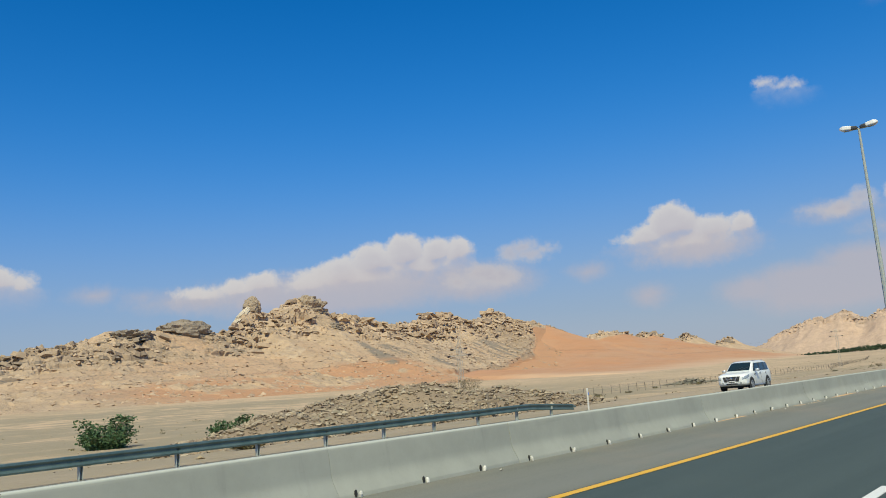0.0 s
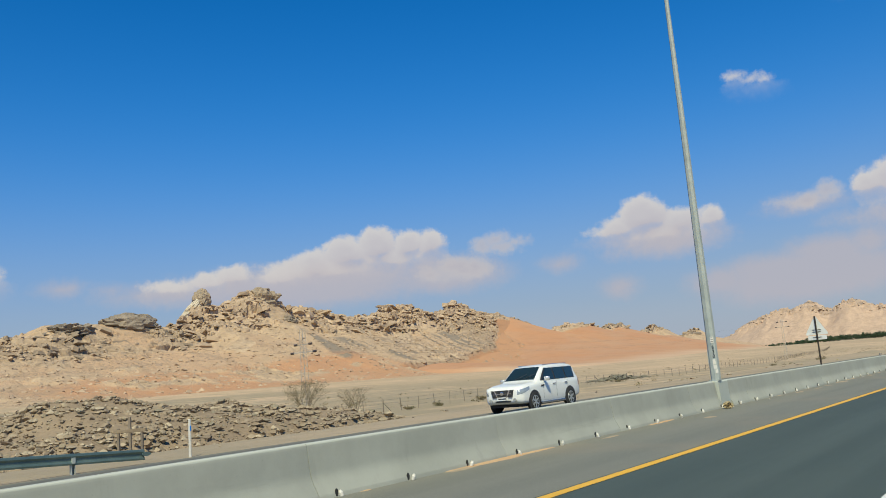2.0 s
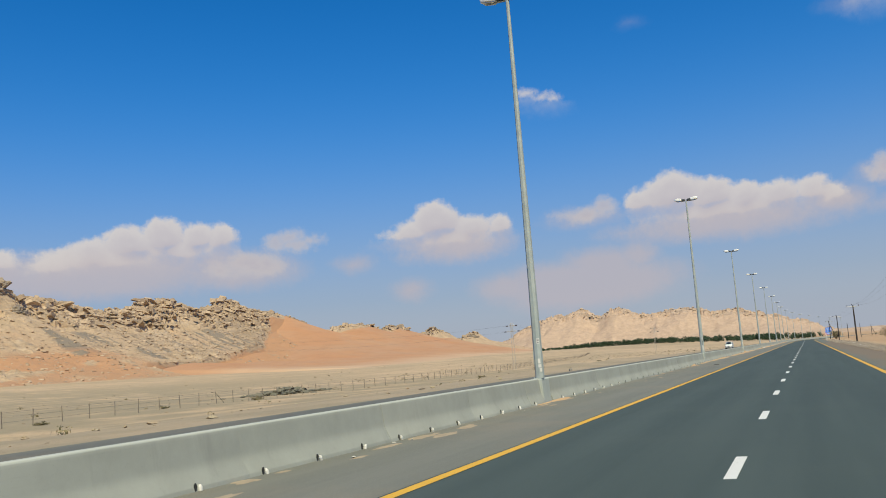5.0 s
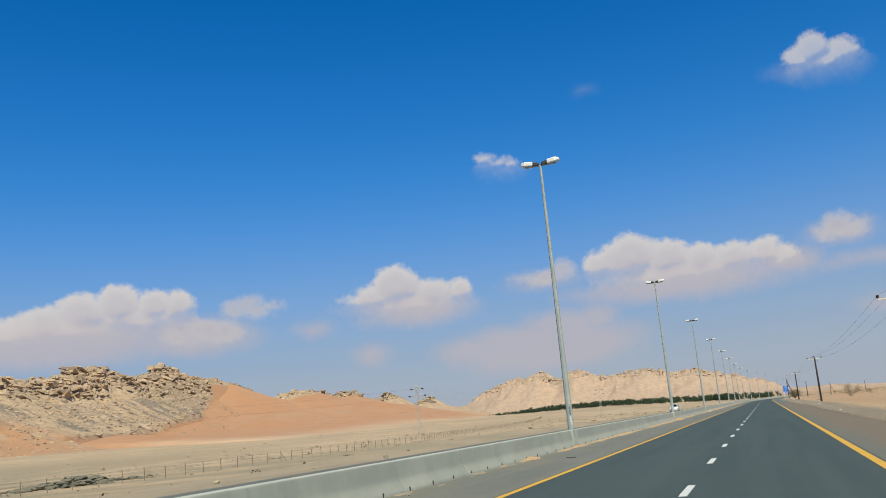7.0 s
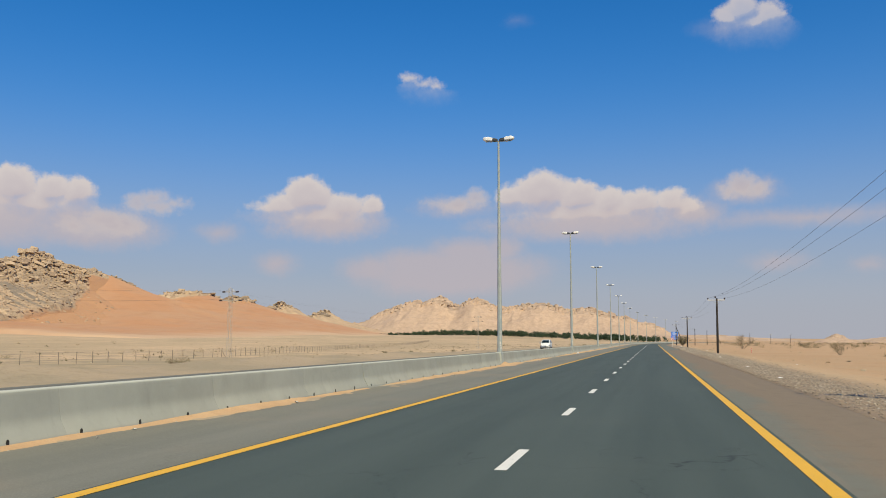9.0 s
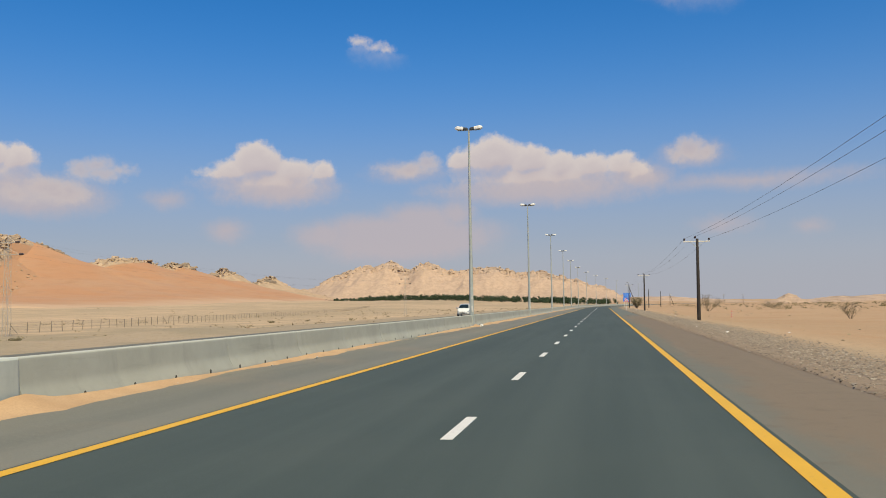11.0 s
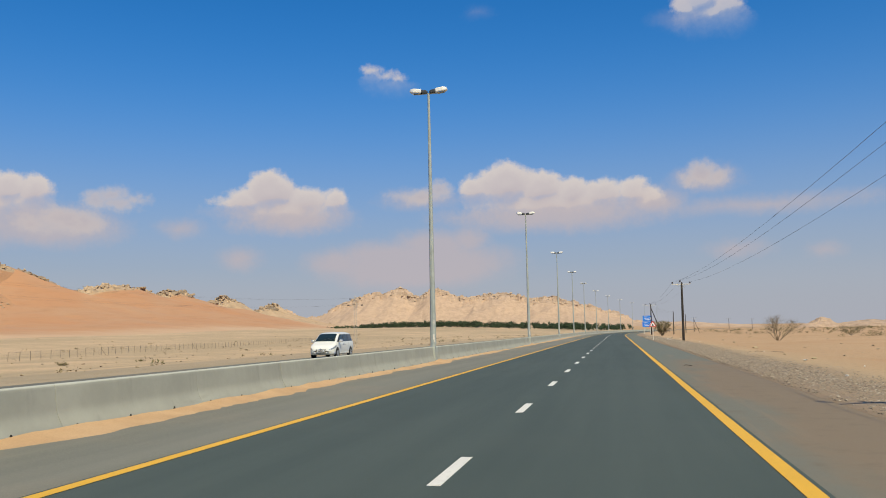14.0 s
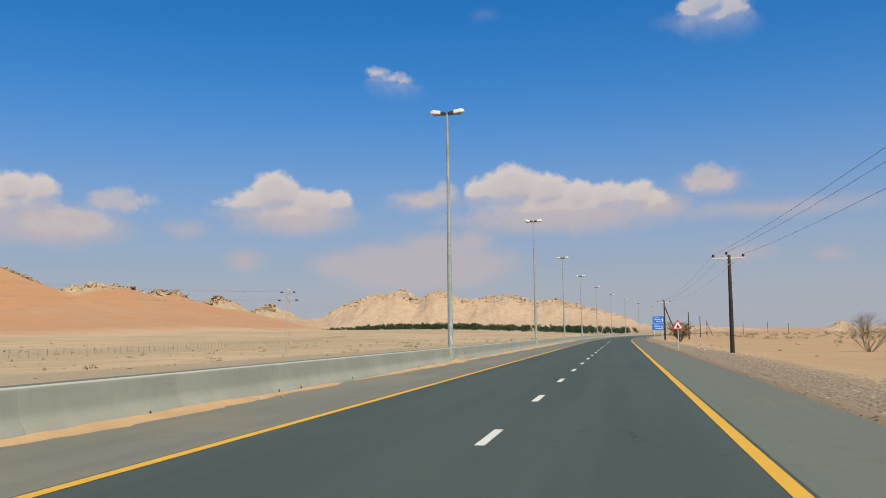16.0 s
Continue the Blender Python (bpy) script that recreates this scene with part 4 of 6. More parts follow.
    ledge("bedded_rock", np.clip(crag - 0.3, 0, 1) ** 1.4 * (w > -8) * (yy > 490) * (yy < 1200), 2500, 0.8, 6.5, 3.2, 82, "tilted broken slabs of tan rock", M["crag"])
    ledge("dark_bedded_rock", np.clip(crag - 0.25, 0, 1) ** 1.4 * (w > -8) * (yy < 500), 620, 0.9, 5.5, 2.8, 83, "tilted broken slabs of darker rock", M["darkcrag"])
    ledge("crest_rock", (yy > 1195) * np.exp(-((w - 1) / 8) ** 2) * np.clip(0.3 + fbm(yy, vv, 70, 3, 151), 0, 1), 950, 1.4, 8.5, 2.0, 84, "tilted slabs along the crest", M["darkcrag"])
    strewn("crest_blocks", (yy > 1195) * np.exp(-((w - 1) / 9) ** 2) * np.clip(0.35 + fbm(yy, vv, 70, 3, 151), 0, 1), 1100, 0.8, 4.5, 1.8, 80, "jagged crest blocks", 0.8)
    strewn("scree", lower * 0.6 * (1 + 1.6 * ease(yy, 620, 760)) + 0.25 * ease(t, 0.0, 0.2) * (1 - ease(t, 0.8, 1.0)) + 0.02, 13500, 0.3, 2.2, 3.4, 79, "scattered scree boulders", 0.75)


def make_dune():
    ys = spread([(420, 1300, 3.0), (1300, 2250, 6.0)])
    vs = spread([(-30, 120, 2.5), (120, 420, 6)])
    yy, vv = np.meshgrid(ys, vs, indexing="ij")
    cx = profile(yy, CREST_X)
    foot = land(cx + vv, yy)
    top = profile(yy, DUNE_Z) + 1.5 * fbm(yy, vv, 60, 3, 11)
    rise = np.maximum(top - foot, 2)
    t = np.clip((vv - 4) / 370, 0, 1)
    s = np.where(vv < 4, 1 - ((4 - vv) / 40) ** 2, (1 - t) ** 1.7)
    # where the sand laps against the rocky flank
    edge = sand_edge(vv, yy)
    lap = ease(yy, edge - 35, edge + 15)
    apron = 0.5 * ease(vv, 95, 190) * ease(yy, edge - 420, edge - 150)
    lap, apron = lap * ease(yy, 470, 700), apron * ease(yy, 470, 700)
    z = foot + rise * s * np.maximum(lap, apron * 1.4) - 18 * (1 - ease(np.maximum(lap, apron), 0.0, 0.45)) + 0.5 * fbm(yy, vv, 18, 3, 19) + 2.0 * fbm(yy + 0.6 * vv, vv * 0.25, 50, 3, 23) * ease(vv, 10, 50)
    fade = ease(yy, 1600, 1980)
    z = z - 16 * ease(yy, 1800, 2120) - 5 * ease(t, 0.93, 1)
    me = arrays("red_dune", np.stack([(cx + vv).ravel(), yy.ravel(), z.ravel()], 1), grid_faces(len(ys), len(vs)), M["redsand"])
    tone = np.clip((1 - t) * 1.35 * np.maximum(lap, 0.55) - 0.55 * fade, 0, 1)
    me.attributes.new("rock", "FLOAT", "POINT").data.foreach_set("value", tone.ravel().astype(np.float32))
    tagged(new("red_sand_dune", me), "smooth red-orange sand dune leaning on the ridge", "dune")


RANGE_Z = [(-1750, 12), (-1560, 22), (-1372, 72), (-1290, 92), (-1194, 132), (-1086, 172), (-990, 184), (-939, 198), (-890, 176), (-847, 156), (-800, 180), (-756, 189), (-700, 166), (-640, 142), (-520, 160), (-451, 168), (-400, 150),
           (-364, 138), (-266, 138), (-170, 116), (-75, 92), (19, 60), (99, 22), (260, 6)]


def make_range():
    xs = spread([(-1760, 260, 4.0)])
    vs = spread([(-420, -60, 12), (-60, 40, 5), (40, 200, 20)])
    xx, vv = np.meshgrid(xs, vs, indexing="ij")
    top = profile(xx, RANGE_Z)
    w = vv + 45 * fbm(xx, vv, 300, 3, 103) * ease(np.abs(vv), 10, 160)
    s = np.where(w < 0, np.clip(1 + w / 380, 0, 1) ** 1.25, np.clip(1 - w / 190, 0, 1))
    spur = np.abs(fbm(xx, vv * 0.45, 150, 4, 107))
    z = top * s * (1 - 0.42 * spur * ease(-w, 5, 120)) + 4
    crag = np.exp(-((w + 12) / 42) ** 2)
    z = z + crag * (9 * blocks(xx, vv, 34, 111) + 5 * blocks(xx, vv, 15, 113)) - crag * 3
    z = z + 4 * fbm(xx, vv, 40, 4, 117) * ease(-w, 0, 60) * s
    z = z - 40 * ease(-w, 370, 400)
    rock = np.clip(crag * 0.9 * (0.6 + fbm(xx, vv, 120, 3, 119)) + 0.5 * ease(spur, 0.2, 0.5) * s, 0, 1)
    me = arrays("mountain_range", np.stack([xx.ravel(), 3950 + vv.ravel(), z.ravel()], 1), grid_faces(len(xs), len(vs)), M["range"], smooth=False)
    me.attributes.new("rock", "FLOAT", "POINT").data.foreach_set("value", rock.ravel().astype(np.float32))
    whole = tagged(new("mountain_range", me), "pale pinkish desert mountain range beyond the plain", "mountain")
    rng = np.random.RandomState(87)
    wgt = np.clip(crag - 0.3, 0, 1).ravel() * ease(top, 70, 150).ravel()
    at = rng.choice(wgt.size, 480, p=wgt / wgt.sum())
    size = 2.5 + 7 * rng.random_sample(480) ** 2
    ob = stones("crag_rubble", np.stack([xx.ravel()[at], 3950 + vv.ravel()[at], z.ravel()[at] - size * 0.2, size], 1), M["rangecrag"], "pale crag blocks", "", 88, 0.7)
    ob.parent = whole


def low_hill(label, x, y, rx, ry, h, seed, mat="range"):
    us, vs = np.linspace(-1, 1, 70), np.linspace(-1, 1, 40)
    uu, vv = np.meshgrid(us, vs, indexing="ij")
    d = np.sqrt(uu * uu + vv * vv)
    z = h * np.clip(1 - d, 0, 1) ** 0.8 * (1 + 0.6 * fbm(uu, vv, 0.5, 4, seed)) + h * 0.14 * blocks(uu, vv, 0.16, seed) * np.clip(1 - d, 0, 1) - 2.5
    me = arrays("low_hill", np.stack([(x + uu * rx).ravel(), (y + vv * ry).ravel(), (land(x + uu * rx, y + vv * ry) + z).ravel()], 1), grid_faces(70, 40), M[mat], smooth=False)
    me.attributes.new("rock", "FLOAT", "POINT").data.foreach_set("value", np.clip(1 - d, 0, 1).ravel().astype(np.float32) * 0.8)
    tagged(new("low_hill", me), label, "hill")


make_ridge()
make_dune()
make_range()


# ---- street lamps ----
FACING = pose(0, 0, 0, 0, 0, -63)


def pedestal():
    """A block between two barrier lengths, its far edges well rounded."""
    outline = [(-0.26, -0.15), (0.10, -0.15)]
    outline += [(0.10 - 0.12 * (1 - math.cos(a)), 0.65 + 0.12 * math.sin(a)) for a in np.linspace(0, math.pi / 2, 7)]
    outline += [(-0.26, 0.77)]
    bm = loft([[(x + d * (1 if x > 0 else 0), y, z) for x, y in outline] for z, d in ((0.03, 0.02), (0.10, 0.035), (0.45, 0.015), (0.84, 0.0), (0.875, -0.012))])
    return bm


def make_lamp():
    lamp = thing("street_lamp", "tall galvanised double-headed street lamp on a concrete pedestal", "street lamp", "street lamps along the median")
    part("pedestal", pedestal(), M["pedestal"], lamp, "pale smooth concrete pedestal")
    part("base_plate", box(-0.17, 0.11, -0.15, 0.17, 0.87, 0.895, bevel=0.005), M["galv"], lamp)
    for sx in (-0.145, 0.09):
        for sy in (-0.13, 0.15):
            part("bolt", tube((sx, sy, 0.89), (sx, sy, 0.93), 0.014, n=6), M["galv"], lamp)
    part("pole", lathe([(0.15, 0.89), (0.145, 2.2), (0.12, 5.5), (0.09, 9.5), (0.062, 13.95), (0.05, 14.0)], 8, pose(0, 0, 0, 0, 0, 12)), M["galv"], lamp, "eight-sided tapering steel pole")
    part("access_door", box(-0.152, -0.128, -0.06, 0.06, 1.35, 1.8, bevel=0.006), M["galv"], lamp)
    for y0, y1, z0, z1 in ((-0.05, 0.045, 2.02, 2.2), (-0.055, 0.03, 1.37, 1.53), (-0.05, 0.05, 1.24, 1.35), (0.0, 0.07, 1.10, 1.22)):
        part("sticker", box(0.138, 0.1515, y0, y1, z0, z1, m=FACING), M["offwhite"], lamp, "faded white sticker")
    for z in (2.06, 2.12, 2.165):
        part("sticker_bar", box(0.15, 0.153, -0.035, 0.03, z - 0.008, z + 0.008, m=FACING), M["trimblack"], lamp)
    part("arm", tube((-0.78, 0, 14.03), (0.78, 0, 14.03), 0.035), M["galv"], lamp)
    for s in (-1, 1):
        turn = pose(0, 0, 14.06, 0, -7 * s, 0)
        head = part("lamp_head", loft([[(s * x, y, z) for y, z in rounded(hw, lo, hi, 0.05, 2)] for x, hw, lo, hi in
                                       ((0.36, 0.13, -0.03, 0.10), (0.42, 0.19, -0.07, 0.15), (0.80, 0.21, -0.08, 0.16), (0.95, 0.15, -0.05, 0.12), (1.0, 0.09, -0.02, 0.08))]), M["lamp_white"], lamp, "white lamp head")
        head.matrix_local = turn
        part("gear_box", loft([[(s * x, y, z) for y, z in rounded(hw, lo, hi, 0.03, 2)] for x, hw, lo, hi in ((0.06, 0.09, -0.02, 0.08), (0.14, 0.14, -0.05, 0.12), (0.37, 0.15, -0.05, 0.13))]), M["lamp_dark"], lamp, "dark gear box").matrix_local = turn
        part("lens", prism([(s * 0.45, -0.15), (s * 0.85, -0.13), (s * 0.85, 0.13), (s * 0.45, 0.15)][::s], 0.03, turn @ pose(0, 0, -0.105)), M["lampglass"], head).matrix_parent_inverse = turn.inverted()
    return lamp


def text_mesh(body, size, mat):
    cu = bpy.data.curves.new("letters", "FONT")
    cu.body, cu.size, cu.extrude, cu.align_x = body, size, 0.002, "CENTER"
    ob = new("letters", cu)
    me = bpy.data.meshes.new_from_object(ob.evaluated_get(bpy.context.evaluated_depsgraph_get()))
    bpy.data.objects.remove(ob)
    me.materials.append(mat)
    return me


def place_lamps():
    lamp = make_lamp()
    lamp.matrix_world = pose(-3.24, LAMP_Y[0], 0)
    copies = []
    for y in LAMP_Y[1:]:
        copies.append(copy_thing(lamp, pose(-3.24 + float(bend(y)), y, 0, 0, 0, -math.degrees(math.atan2(max(0, y - BEND_FROM), BEND_RADIUS)))))
    third = copies[1]
    for owner, i, ch in [(lamp, i, ch) for i, ch in enumerate("630")] + [(third, i, ch) for i, ch in enumerate("628")]:
        share("number", text_mesh(ch, 0.15, M["black"]), owner, FACING @ Matrix.Translation((0.153, 0, 1.84 - 0.135 * i)) @ Euler((radians(90), 0, radians(90))).to_matrix().to_4x4())


place_lamps()


# ---- guardrail and posts by the opposite carriageway ----
def make_guardrail():
    rail = thing("guardrail", "dark teal steel crash rail on short posts beside the road", "guardrail")
    path = [(-17.0, -40.0, 0.0), (-17.0, 35.2, 0.0), (-17.02, 36.4, -0.01), (-17.05, 38.2, -0.12), (-17.1, 40.7, -0.27)]
    shape = [(0.0, 0.31), (0.035, 0.29), (0.045, 0.34), (0.0, 0.40), (0.0, 0.47), (0.045, 0.53), (0.035, 0.585), (0.0, 0.60)]
    shape = shape + [(x - 0.006, z) for x, z in shape[::-1]]
    part("beam", loft([[(px + x, py, pz + z) for x, z in shape] for px, py, pz in path]), M["rail"], rail)
    part("end_cap", prism([(0.06 * math.cos(a), 0.15 * math.sin(a)) for a in np.linspace(0, 2 * math.pi, 15)[:-1]], 0.05, pose(-17.08, 40.75, 0.19, 0, 90, 0)), M["rail"], rail)
    post = bmesh.new()
    add_box(post, -0.14, -0.03, -0.05, -0.04, -0.6, 0.56)
    add_box(post, -0.14, -0.13, -0.04, 0.05, -0.6, 0.56)
    add_box(post, -0.14, -0.03, 0.05, 0.06, -0.6, 0.56)
    me = mesh_of("post", post, M["galv"])
    blk = mesh_of("spacer_block", box(-0.03, 0.0, -0.05, 0.05, 0.36, 0.52), M["galv"])
    for i in range(-17, 7):
        y = 19.4 + 3.17 * i
        drop = -0.16 if y > 37 else 0
        share("post", me, rail, pose(-17.0, y, drop))
        share("spacer_block", blk, rail, pose(-17.0, y, drop))


make_guardrail()


def make_marker(label, x, y, h, top, z=None):
    z = float(land(x, y)) if z is None else z
    t = thing("marker_post", label, "marker post", at=pose(x, y, z, 0, 1.5, 0))
    part("post", box(-0.045, 0.045, -0.025, 0.025, -0.3, h, bevel=0.012), M["offwhite"], t)
    if top == "red":
        for z0 in (h - 0.18, h - 0.54, h - 0.86):
            part("band", box(-0.048, 0.048, -0.028, 0.028, z0, z0 + 0.16), M["red"], t, "painted red band")
        return t
    part("reflector", box(0.036, 0.055, -0.022, 0.022, h - 0.36, h - 0.2, bevel=0.005), M[top], t, "coloured reflector")
    return t


make_marker("white roadside marker post with a blue reflector", -17.1, 42.35, 1.1, "blue", -0.03)
make_marker("small red and white marker post in the sand", 22.85, 306.8, 0.95, "red")
make_marker("small red and white marker post in the sand", 24.6, 196.0, 0.9, "red")


def make_trestle():
    x, y = -27.0, 46.8
    z = float(land(x, y))
    t = thing("trestle", "small weathered wooden trestle on the gravel", "trestle", at=pose(x, y, z, 0, 0, 25))
    for i, sx in enumerate((-0.55, 0.0, 0.55)):
        part("leg", box(sx - 0.05, sx + 0.05, -0.05, 0.05, -0.3, 1.15 if i != 1 else 1.6, bevel=0.01), M["fencewood"], t)
    part("beam", box(-0.75, 0.75, -0.06, 0.06, 0.95, 1.1, bevel=0.01), M["bark"], t)


make_trestle()


# ---- signs ----
def make_back_sign():
    t = thing("warning_sign", "triangular road sign seen from its bare metal back", "road sign", at=pose(-4.5, 69.3, 0, 0, 0, 4))
    part("post", tube((0, 0, 0.0), (0, 0, 3.12), 0.038, n=8), M["tarred"], t, "dark post")
    tri = [(-0.46, 2.22), (0.46, 2.22), (0.5, 2.28), (0.05, 3.07), (-0.05, 3.07), (-0.5, 2.28)]
    part("board", prism(tri, 0.02, pose(0, 0.06, 0, 90, 0, 0)), M["sign_back"], t)
    part("lower_plate", box(-0.42, 0.42, 0.045, 0.06, 1.98, 2.18), M["sign_back"], t)
    for z in (2.1, 2.36, 2.46):
        part("bracket", box(-0.2, 0.2, 0.02, 0.05, z - 0.012, z + 0.012), M["tarred"], t)


def make_warning():
    z = float(land(10.7, 371.5))
    t = thing("warning_sign", "small red-bordered triangular warning sign on a pale post", "road sign", at=pose(10.7, 371.5, z))
    part("post", tube((0, 0.02, -0.3), (0, 0.02, 2.45), 0.035, n=8), M["offwhite"], t)
    out = [(-0.42, 1.78), (0.42, 1.78), (0.46, 1.84), (0.04, 2.56), (-0.04, 2.56), (-0.46, 1.84)]
    board = part("board", prism(out, 0.02, pose(0, 0, 0, 90, 0, 0)), M["red"], t, "red border")
    part("face", prism([(x * 0.72, 2.05 + (y - 2.05) * 0.70) for x, y in out], 0.005, pose(0, -0.019, 0, 90, 0, 0)), M["white"], board, "white face")
    part("symbol", prism([(-0.14, 1.92), (0.16, 1.92), (0.05, 2.1), (0.02, 2.24), (-0.06, 2.1)], 0.004, pose(0, -0.025, 0, 90, 0, 0)), M["black"], board, "black symbol")


def make_blue_sign():
    x, y = 14.2, 498.0
    z = float(land(x, y))
    t = thing("direction_sign", "blue road direction sign in two panels on white posts", "road sign", at=pose(x, y, z, 0, 0, -2))
    for sx in (-0.85, 0.85):
        part("post", tube((sx, 0.05, -0.4), (sx, 0.05, 4.9), 0.06, n=8), M["offwhite"], t)
    for z0, z1, dx in ((3.55, 5.05, 0.12), (1.95, 3.45, 0.0)):
        panel = part("panel", box(-1.25 + dx, 1.25 + dx, -0.02, 0.02, z0, z1, bevel=0.008), M["blue"], t)
        for i, (a, b) in enumerate(((-0.85, 0.1), (-0.85, 0.45), (-0.6, 0.7))):
            zz = z1 - 0.35 - 0.38 * i
            part("lettering_bar", box(a + dx, b + dx, -0.027, -0.021, zz - 0.05, zz + 0.05), M["white"], panel)
        part("arrow", prism([(0.75 + dx, z0 + 0.3), (0.95 + dx, z0 + 0.3), (0.95 + dx, z0 + 0.8), (1.05 + dx, z0 + 0.8), (0.85 + dx, z0 + 1.1), (0.65 + dx, z0 + 0.8), (0.75 + dx, z0 + 0.8)], 0.005, pose(0, -0.022, 0, 90, 0, 0)), M["white"], panel)


make_back_sign()
make_warning()
make_blue_sign()


# ---- power lines ----
POLES = [(14.6, 70.0), (14.4, 168.0), (14.3, 265.8), (14.1, 363.9), (14.0, 463.2)]
FAR_POLES = [(23.8, 538.0), (33.3, 614.0), (45.8, 724.0), (79.0, 852.0), (98.0, 882.0), (122.0, 946.0)]


def make_power_pole(x, y, h, strut, label, arm=True):
    z = float(land(x, y))
    t = thing("power_pole", label, "power pole", "power poles beside the road", at=pose(x, y, z, 0, 0, 0))
    part("pole", lathe([(0.17, -0.6), (0.165, 0.4), (0.145, h * 0.5), (0.115, h), (0.09, h + 0.02)], 10, pose(0, 0, 0, 0, 0.5, 0)), M["tarred"], t, smooth=True)
    if arm:
        a = part("crossarm", box(-1.15, 1.15, -0.05, 0.05, h - 0.28, h - 0.18, bevel=0.01), M["offwhite"], t, "pale crossarm")
        for sx in (-1.08, -0.12, 1.08):
            zz = h - 0.18 if sx != -0.12 else h
            part("insulator", lathe([(0.03, zz), (0.03, zz + 0.05), (0.10, zz + 0.06), (0.10, zz + 0.12), (0.07, zz + 0.14), (0.09, zz + 0.16), (0.09, zz + 0.22), (0.05, zz + 0.25)], 10, pose(sx, 0, 0)), M["ceramic"], a, "dark insulator")
        part("brace", tube((-0.6, -0.06, h - 0.25), (0, -0.1, h - 0.75), 0.018, n=5), M["galv"], t)
        part("brace", tube((0.6, -0.06, h - 0.25), (0, -0.1, h - 0.75), 0.018, n=5), M["galv"], t)
    if strut:
        part("strut", tube((2.6, 0.3, -0.4), (0.12, 0.02, h * 0.86), 0.12, 0.10, n=8), M["tarred"], t, "leaning strut")


def wire(name, spans, r, sag, label):
    """Wires hung from point to point, each a thin square cord with a sag."""
    whole = thing(name, label, "wire")
    for a, b in spans:
        a, b = np.array(a), np.array(b)
        n = 14
        verts, faces = [], []
        for i in range(n + 1):
            u = i / n
            c = a + (b - a) * u - np.array([0, 0, 4 * sag * u * (1 - u)])
            for dx, dz in ((r, 0), (0, r), (-r, 0), (0, -r)):
                verts.append((c[0] + dx, c[1], c[2] + dz))
        for i in range(n):
            for j in range(4):
                faces.append((4 * i + j, 4 * i + (j + 1) % 4, 4 * i + 4 + (j + 1) % 4, 4 * i + 4 + j))
        new("span", arrays("span", verts, faces, M["wire"])).parent = whole


def make_power_line():
    h = 7.3
    for i, (x, y) in enumerate(POLES):
        make_power_pole(x, y, h, i == 4, "dark wooden power pole with three insulators" + (" and a leaning strut" if i == 4 else " on a crossarm"))
    for i, (x, y) in enumerate(FAR_POLES):
        make_power_pole(x, y, 7.2 + 0.2 * (i % 2), i == 2, "dark wooden power pole standing in the sand", i > 1)
    tops = [(x, y, float(land(x, y)) + h) for x, y in POLES] + [(x, y, float(land(x, y)) + 7.2) for x, y in FAR_POLES[:1]]
    for dx, dz in ((-1.08, 0.04), (-0.12, 0.24), (1.08, 0.04)):
        wire("power_wire", [((a[0] + dx, a[1], a[2] + dz), (b[0] + dx, b[1], b[2] + dz)) for a, b in zip(tops, tops[1:])], 0.008, 0.9, "thin dark overhead wire strung between the poles")


make_power_line()


def make_pylon(x, y, h, arms):
    z = float(land(x, y))
    t = thing("lattice_pylon", "slim steel lattice pylon with side insulators", "pylon", "pylons on the plain", at=pose(x, y, z - 0.2, 0, 0, 3))
    w0, w1 = 0.34, 0.22

    def half(q):
        return w0 + (w1 - w0) * q / h
    for sx in (-1, 1):
        for sy in (-1, 1):
            part("leg", tube((sx * w0, sy * w0, -0.5), (sx * w1, sy * w1, h), 0.032, 0.026, n=4), M["lattice"], t)
    n = 11
    for face in range(4):
        bm = bmesh.new()
        rot = pose(0, 0, 0, 0, 0, 90 * face)
        for i in range(n):
            a, b = h * i / n, h * (i + 1) / n
            s = 1 if (i + face) % 2 else -1
            add_tube(bm, rot @ Vector((s * half(a), half(a), a)), rot @ Vector((-s * half(b), half(b), b)), 0.014, n=3, caps=False)
            add_tube(bm, rot @ Vector((-half(b), half(b), b)), rot @ Vector((half(b), half(b), b)), 0.013, n=3, caps=False)
        part("bracing", bm, M["lattice"], t)
    for zz, reach in arms:
        a = part("crossarm", box(-reach, reach, -0.06, 0.06, zz - 0.05, zz + 0.05), M["lattice"], t)
        for s in (-1, 1):
            part("insulator", lathe([(0.05, 0), (0.13, 0.05), (0.13, 0.2), (0.09, 0.24), (0.13, 0.28), (0.13, 0.48), (0.05, 0.55)], 8, pose(s * (reach - 0.1), 0, zz, 0, 90 * s, 0)), M["ceramic"], a, "dark insulator")
            part("stay", tube((s * reach * 0.9, 0, zz), (0, 0, zz + 0.7), 0.02, n=3), M["lattice"], t)
    return [(x + s * reach, y, z + zz) for zz, reach in arms for s in (-1, 1)]


def make_pylon_line():
    ends = [make_pylon(-65.8, 95.0, 10.2, ((7.6, 1.55), (8.5, 0.95))), make_pylon(-61.2, 273.5, 11.6, ((9.6, 1.5), (11.0, 1.0))), make_pylon(-54.9, 448.5, 12.0, ((10.0, 1.5), (11.5, 1.0)))]
    past = [(x - 4, y - 178, z) for x, y, z in ends[0]]
    wire("power_wire", [s for a, b in zip([past] + ends, ends) for s in zip(a, b)], 0.004, 2.2, "thin overhead wires strung between the pylons")


make_pylon_line()


# ---- fence on the plain ----
FENCE = [(-56, 84), (-60, 130), (-63, 180), (-62, 220), (-67, 285), (-88, 387), (-102, 454), (-136, 640), (-190, 900)]


